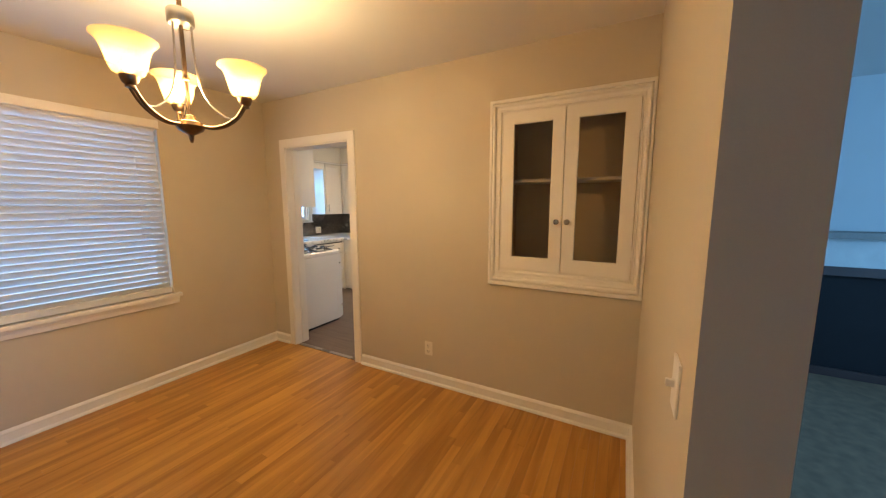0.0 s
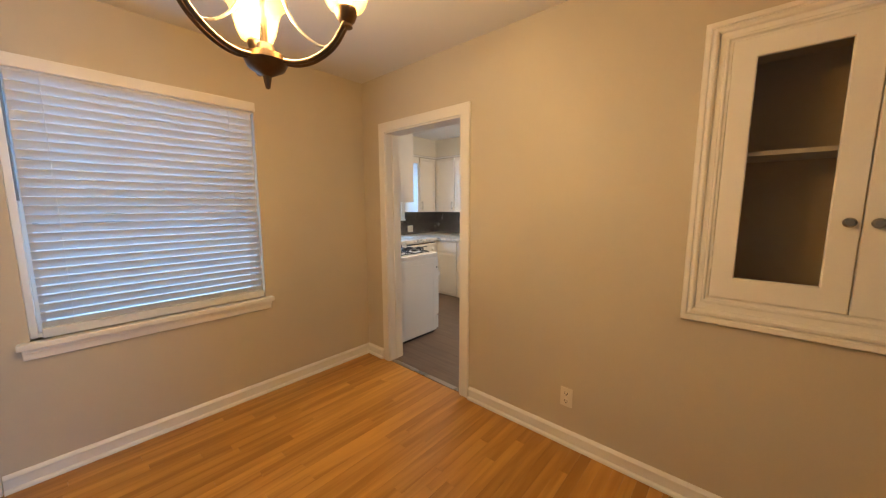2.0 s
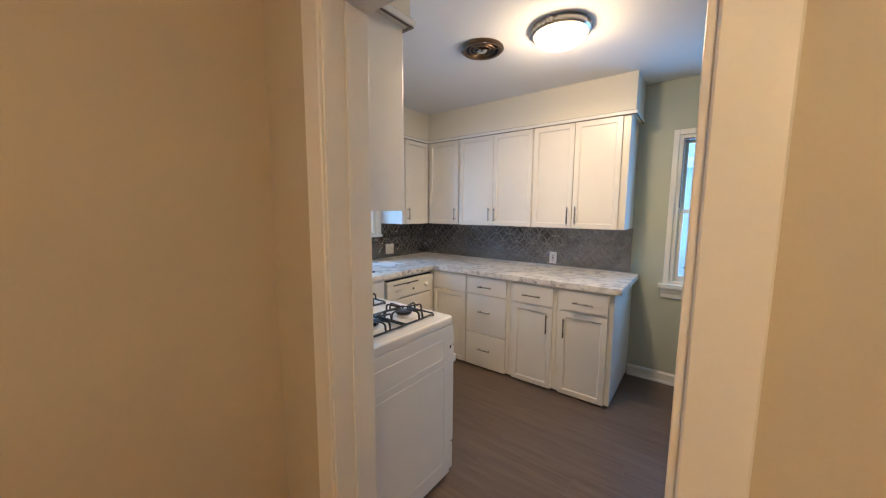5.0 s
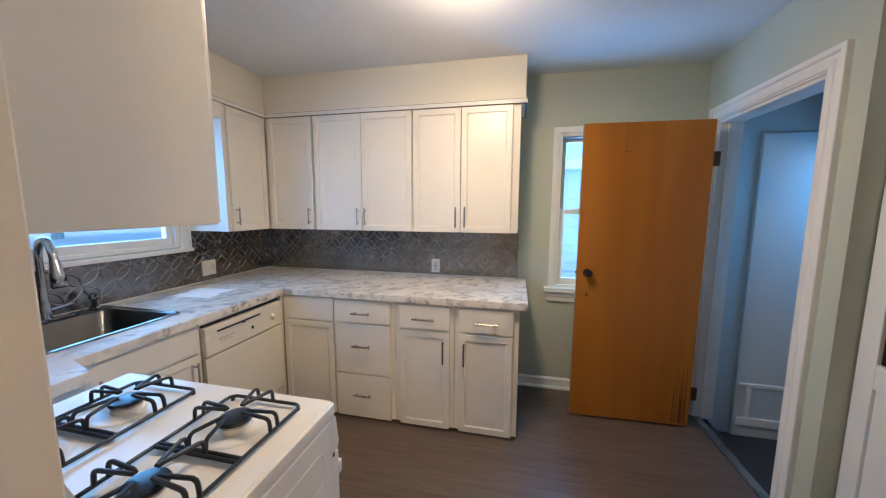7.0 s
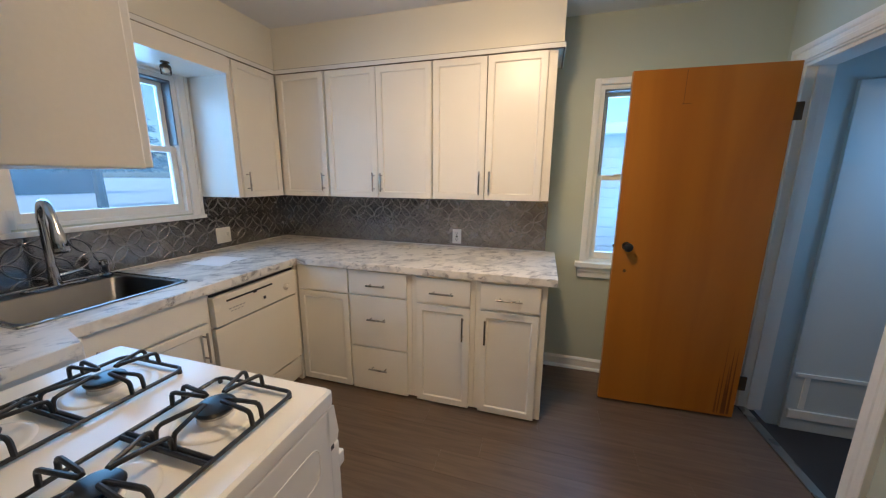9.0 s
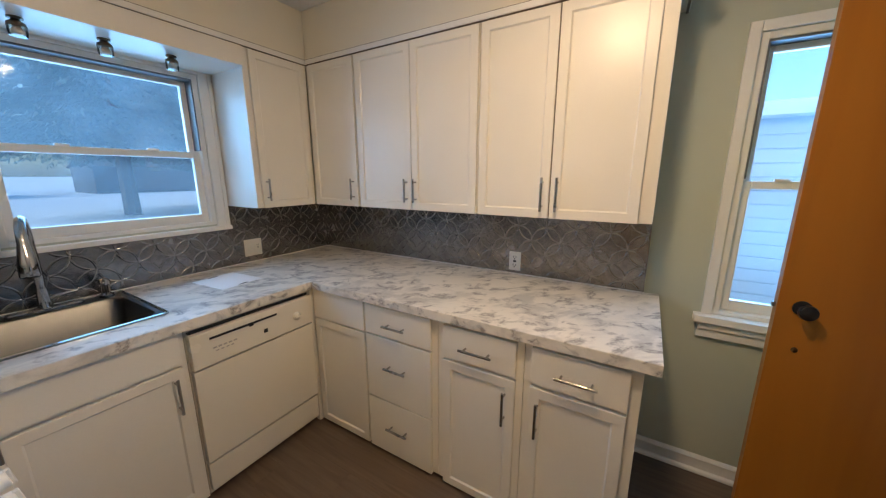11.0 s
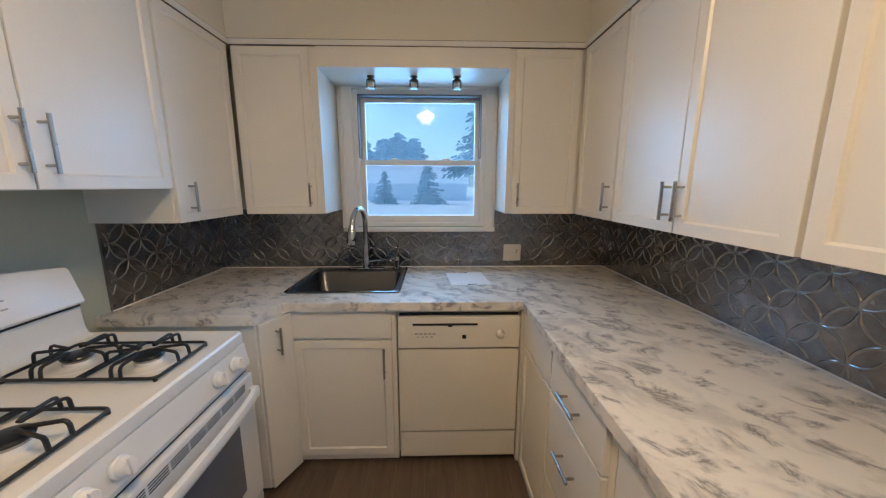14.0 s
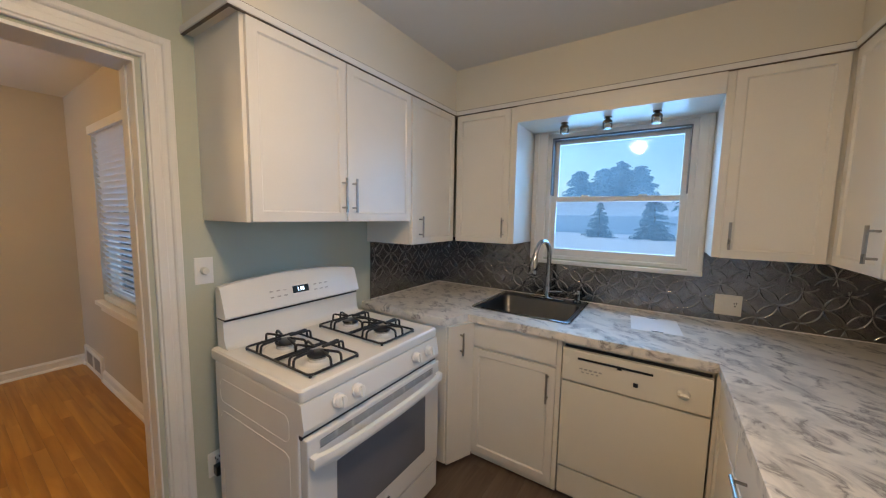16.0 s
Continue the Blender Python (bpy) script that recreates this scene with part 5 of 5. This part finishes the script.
bar("cord", M_BLACK, t, [(-3.03, KY0 + 0.04, 0.31), (-3.035, KY0 + 0.055, 0.26), (-3.05, KY0 + 0.05, 0.18), (-3.09, KY0 + 0.03, 0.08), (-3.14, KY0 + 0.025, 0.012)], 0.005, 8)

# ---- ceiling fixtures in the kitchen ----
t = thing("ceiling_lamp", pose(LAMP_K[0], LAMP_K[1], CZ), "flush ceiling lamp with a lit opal glass dome and metal rim", "ceiling lamp")
bm = bmesh.new()
lathe(bm, [(0, 0), (0.165, 0), (0.17, -0.012), (0.165, -0.032), (0.152, -0.04), (0.145, -0.035), (0, -0.03)], 36)
part("rim", bm, M_NICKEL, t, "brushed metal rim", True)
bm = bmesh.new()
lathe(bm, [(0.148, -0.034), (0.14, -0.055), (0.11, -0.082), (0.06, -0.10), (0.0, -0.106)], 36)
part("dome", bm, M_DOME, t, "lit opal glass dome", True)
bm = bmesh.new()
lathe(bm, [(0, -0.104), (0.009, -0.106), (0.012, -0.114), (0.007, -0.122), (0, -0.126)], 16)
part("finial", bm, M_NICKEL, t, smooth=True)
t = thing("ceiling_fan_vent", pose(-3.205, 3.69, CZ), "round ceiling exhaust fan with a dark bronze grille", "vent")
bm = bmesh.new()
lathe(bm, [(0.105, 0), (0.135, 0), (0.138, -0.012), (0.125, -0.022), (0.108, -0.018), (0.105, 0)], 36)
part("rim", bm, M_BRONZE, t, smooth=True)
# flat disc at ceiling level; the duct's shade is put into its near-black colour
bm = bmesh.new()
lathe(bm, [(0, -0.002), (0.106, -0.003)], 36)
part("duct_shade_disc", bm, M_DARK_INSIDE, t, "flat near-black disc for the shade inside the duct")
for r in (0.055, 0.08):
    bm = bmesh.new()
    tube(bm, [(r * math.cos(radians(a)), r * math.sin(radians(a)), -0.012) for a in range(0, 360, 15)], 0.004, 6, True)
    part("ring", bm, M_BRONZE, t, smooth=True)
for a in (20, 140, 260):
    bar("spoke", M_BRONZE, t, [(0.02 * math.cos(radians(a)), 0.02 * math.sin(radians(a)), -0.014), (0.11 * math.cos(radians(a)), 0.11 * math.sin(radians(a)), -0.012)], 0.004, 6)
bm = bmesh.new()
lathe(bm, [(0, -0.03), (0.02, -0.028), (0.032, -0.018), (0.034, -0.006), (0, -0.004)], 20)
part("hub", bm, M_CHROME, t, smooth=True)

t0 = thing("spot_lamp", pose(-4.62, 3.49, 2.087), "small black and glass spot lamp above the sink", "spot lamp", "spot lamps over the sink")
bm = bmesh.new()
lathe(bm, [(0, 0), (0.022, 0), (0.022, -0.006), (0.012, -0.008), (0.014, -0.012), (0.025, -0.02), (0.028, -0.034), (0.0, -0.034)], 20)
part("cap", bm, M_BRONZE, t0, smooth=True)
bm = bmesh.new()
lathe(bm, [(0.026, -0.033), (0.027, -0.05), (0.025, -0.066), (0, -0.068)], 20)
part("lens", bm, M_CABGLASS, t0, "clear glass lens", True)
bm = bmesh.new()
lathe(bm, [(0.012, -0.034), (0.018, -0.048), (0.014, -0.058), (0, -0.060)], 16, (0, 0, 0))
part("bulb", bm, M_WHITEPL, t0, "small unlit frosted bulb", True)
for y in (3.737, 3.985):
    copy_thing(t0, pose(-4.62, y, 2.087))

# ---- orange back door, standing open ----
HX, HY = -1.302, 4.70
dang = math.degrees(math.atan2(4.675 - HY, -2.08 - HX))
DW = math.hypot(-2.07 - HX, 4.675 - HY)
t = thing("back_door", pose(HX, HY, 0, 0, 0, dang), "open flat orange-stained wooden door with a dark knob", "door")
# local x from hinge to free edge; the side seen is at +y
boxes("leaf", M_DOORWOOD, t, [(0, -0.035, 0.015, DW, 0.0, 2.04)], 0.0015)
bm = bmesh.new()
lathe(bm, [(0.026, 0), (0.026, 0.004), (0.011, 0.008), (0.010, 0.028), (0.022, 0.036), (0.027, 0.048), (0.024, 0.058), (0.012, 0.064), (0, 0.065)], 24, m=pose(DW - 0.065, 0.0, 1.055, -90))
part("knob", bm, M_BLACK, t, "dark round knob", True)
bm = bmesh.new()
lathe(bm, [(0, 0.003), (0.008, 0.003), (0.010, 0)], 16, m=pose(DW - 0.07, 0.0, 0.90, -90))
part("keyhole", bm, M_BRONZE, t)
boxes("latch", M_NICKEL, t, [(DW - 0.001, -0.025, 1.045, DW + 0.010, -0.012, 1.062)], 0.001)
for z in (0.25, 1.80):
    boxes("hinge", M_BRONZE, t, [(-0.036, -0.008, z - 0.045, 0.0, 0.004, z + 0.045)], 0.003)
st = []
rs = random.Random(5)
bm = bmesh.new()
for k in range(5):
    x = 0.03 + 0.018 * k + rs.uniform(-0.004, 0.004)
    h = rs.uniform(0.18, 0.55)
    wd = rs.uniform(0.003, 0.008)
    bm.faces.new([bm.verts.new(p) for p in ((x - wd, 0.0008, 0.03), (x + wd, 0.0008, 0.03), (x + wd * 0.5, 0.0008, 0.03 + h * 0.7), (x, 0.0008, 0.03 + h))])
part("stain", bm, M_STAIN, t, "dark water stain streaks")
boxes("scratch", M_STAIN, t, [(DW - 0.265, 0.0, 1.86, DW - 0.262, 0.0008, 2.03), (DW - 0.30, 0.0, 1.855, DW - 0.255, 0.0008, 1.859)])

# ---- living room, seen past the wall end ----
t = thing("fireplace", None, "pale painted fireplace with a dark opening and mantel shelf", "fireplace")
boxes("surround", M_BRICK, t, [(1.45, 3.95, 0, 1.62, 4.10, 1.20), (3.4, 3.95, 0, 3.6, 4.10, 1.20), (1.62, 3.95, 0.96, 3.4, 4.10, 1.20)], 0.004)
boxes("mantel_shelf", M_FENCE, t, [(1.38, 3.84, 1.20, 3.67, 4.10, 1.25)], 0.004, "grey wooden mantel shelf")
# near-black sheet across the back of the shallow opening
boxes("firebox", M_DARK_INSIDE, t, [(1.62, 4.06, 0.0, 3.4, 4.10, 0.96)])
boxes("metal_frame", M_MAHOG, t, [(1.62, 3.96, 0.0, 3.4, 3.99, 0.07), (1.62, 3.96, 0.88, 3.4, 3.99, 0.96), (1.62, 3.96, 0.07, 1.68, 3.99, 0.88)], 0.003)

# ---- outside ----
GZ = -0.75
bm = bmesh.new()
box(bm, -900, -900, GZ - 0.2, 900, 900, GZ)
tagged(part("ground", bm, M_SNOW), "snow-covered garden reaching the horizon", "ground", kind="structure")
tagged(boxes("house_foundation", M_BRICK, None, [(-5.0, 2.35, GZ, 0.1, 5.19, -0.25), (-3.3, -0.72, GZ, 4.6, 2.35, -0.25)]), "pale foundation wall under the house", "wall", kind="structure")


def conifer(name, at, height, radius, label, seed, bare=0.12, clump=0.8, tufts=7, taper=0.85, needles=None):
    rnd = random.Random(seed)
    t = thing(name, pose(*at), label, "tree")
    bar("trunk", M_BARK, t, [(0, 0, 0), (0.02, 0.03, height * 0.5), (0, 0, height * 0.97)], [radius * 0.07, radius * 0.045, 0.02], 8)
    vs, fs = [], []
    levels = int(height / 0.24)
    for i in range(levels):
        u = i / levels
        z = height * (bare + (1 - bare) * u)
        ln = radius * (1 - u) ** taper * rnd.uniform(0.8, 1.15) + 0.12
        nb_ = max(6, int(11 * (1 - u)) + 5)
        for b in range(nb_):
            a = rnd.uniform(0, 2 * math.pi)
            L = ln * rnd.uniform(0.6, 1.1)
            n = max(3, int(L / 0.16))
            for k in range(n):
                f = (k + 0.6) / n
                r = L * f
                zz = z - 0.32 * r * (0.6 + 0.5 * f) + 0.18 * r * f
                for _ in range(tufts):
                    da = a + rnd.uniform(-0.18, 0.18)
                    c = Vector((r * math.cos(da), r * math.sin(da), zz + rnd.uniform(-0.16, 0.06)))
                    s = rnd.uniform(0.07, 0.16) * (0.6 + 0.05 * height) * clump
                    d = Vector((math.cos(da + rnd.uniform(-0.9, 0.9)), math.sin(da + rnd.uniform(-0.9, 0.9)), rnd.uniform(-0.7, 0.1))).normalized()
                    w = d.orthogonal().normalized() * s * 0.35
                    q = len(vs)
                    vs += [tuple(c - w), tuple(c + d * s * 1.6), tuple(c + w), tuple(c - d * s * 0.3 + Vector((0, 0, s * 0.3)))]
                    fs += [(q, q + 1, q + 2), (q, q + 2, q + 3)]
    me = bpy.data.meshes.new("crown")
    me.from_pydata(vs, [], fs)
    me.materials.append(needles or M_NEEDLE)
    ob = new("crown", me)
    ob.parent = t
    return t


# young and far trees wear the needle colour with haze mixed in
conifer("spruce", (-46, 3.1, GZ), 5.4, 2.3, "young blue-green spruce in the snow", 1, 0.04, 1.1, 8, 0.85, M_NEEDLE_HAZED)
conifer("spruce", (-46, -2.4, GZ), 4.2, 1.9, "young blue-green spruce in the snow", 7, 0.04, 1.1, 7, 0.85, M_NEEDLE_HAZED)
conifer("spruce", (-28.5, 10.8, GZ), 17.0, 5.9, "tall spruce with drooping branches and a bare lower trunk", 2, 0.24, 1.05, 4)
conifer("spruce", (-33, 19.0, GZ), 15.0, 4.6, "tall spruce with drooping branches and a bare lower trunk", 3, 0.22, 1.1, 3)
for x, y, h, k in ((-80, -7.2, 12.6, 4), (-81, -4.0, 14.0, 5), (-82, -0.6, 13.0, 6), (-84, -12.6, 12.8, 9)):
    conifer("spruce", (x, y, GZ), h, 4.6, "distant hazy pine behind the neighbouring roof", k, 0.05, 2.2, 3, 0.42, M_NEEDLE_HAZED)


def house(name, at, w, d, h, ridge, label, wall_mat, roof_mat, roof_label):
    t = thing(name, pose(*at), label, "house")
    boxes("wall", wall_mat, t, [(-w / 2, -d / 2, 0, w / 2, d / 2, h)])
    bm = bmesh.new()
    loft(bm, [[(x, -d / 2 - 0.4, h - 0.05), (x, 0, h + ridge), (x, d / 2 + 0.4, h - 0.05), (x, d / 2 + 0.4, h - 0.2), (x, 0, h + ridge - 0.2), (x, -d / 2 - 0.4, h - 0.2)] for x in (-w / 2 - 0.3, w / 2 + 0.3)], True, True)
    part("roof", bm, roof_mat, t, roof_label)
    for k in (-0.3, 0.0, 0.3):
        wdw = boxes("window", M_TRIM, t, [(k * w - 0.5, -d / 2 - 0.04, 1.0, k * w + 0.5, -d / 2 + 0.02, 2.2)], 0.01)
        boxes("pane", M_DARKGLASS, wdw, [(k * w - 0.42, -d / 2 - 0.05, 1.08, k * w + 0.42, -d / 2 - 0.035, 2.12)])
    return t


house("neighbour_house", (-62, -4.0, GZ, 0, 0, -90), 26, 10, 2.7, 3.0, "low neighbouring house with a snowy roof", M_SIDING, M_SNOW, "snow-covered roof")
house("neighbour_house", (-66, 26.0, GZ, 0, 0, -90), 17, 9, 3.4, 1.4, "dark neighbouring house beyond the snowy garden", M_ROOF, M_ROOF, "dark shingle roof")
# neighbour's siding behind the narrow window
t = thing("neighbour_garage", None, "pale clapboard garage wall close to the house", "garage")
boxes("wall", M_SIDING, t, [(-7.0, 8.6, GZ, 3.0, 8.8, 2.15)])
boxes("clapboard", M_SIDING, t, [(-7.0, 8.575 - 0.004 * 0, GZ + 0.16 * k, 3.0, 8.6, GZ + 0.16 * k + 0.145) for k in range(18)], 0.004)
boxes("roof", M_SNOW, t, [(-7.3, 8.3, 2.15, 3.3, 12.0, 2.3)])
# ---- floor boards ----
def board_floor(name, label, mt, x0, x1, y0, y1, width, lengths, along, gap, seed):
    """Boards laid along x or y, each an object of its own on one shared mesh."""
    t = thing(name, None, label, "floor", kind="structure")
    rnd = random.Random(seed)
    bm = bmesh.new()
    box(bm, 0, 0, -0.02, 1, 1, 0)
    first, n = None, 0
    me = None
    a0, a1, b0_, b1_ = (y0, y1, x0, x1) if along == "y" else (x0, x1, y0, y1)
    v = b0_
    while v < b1_ - 0.002:
        wv = min(width, b1_ - v)
        u = a0 - rnd.uniform(0, lengths[1] * 0.8)
        while u < a1:
            L = rnd.uniform(*lengths)
            p, q = max(u, a0), min(u + L, a1)
            if a1 - q < 0.15:
                q = a1
            if q - p > 0.03:
                if me is None:
                    ob = part("board" if along == "y" else "plank", bm, mt, t)
                    me = ob.data
                else:
                    ob = new("board" if along == "y" else "plank", me)
                    ob.parent = t
                dz = -rnd.uniform(0, 0.0006)
                if along == "y":
                    ob.matrix_local = Matrix.Translation((v + gap / 2, p + gap / 2, dz)) @ Matrix.Diagonal((wv - gap, q - p - gap, 1, 1))
                else:
                    ob.matrix_local = Matrix.Translation((p + gap / 2, v + gap / 2, dz)) @ Matrix.Diagonal((q - p - gap, wv - gap, 1, 1))
            u = q if q >= a1 else u + L
        v += width


board_floor("floor_dining", "honey-coloured oak strip floor with a satin finish", M_OAK, DX0, 0.43, DY0, MID - 0.06, 0.0573, (0.45, 1.5), "y", 0.0008, 11)
board_floor("floor_kitchen", "dark brown vinyl plank floor", M_VINYL, KX0, -1.155, MID - 0.06, KY1, 0.152, (0.8, 1.22), "x", 0.0008, 12)
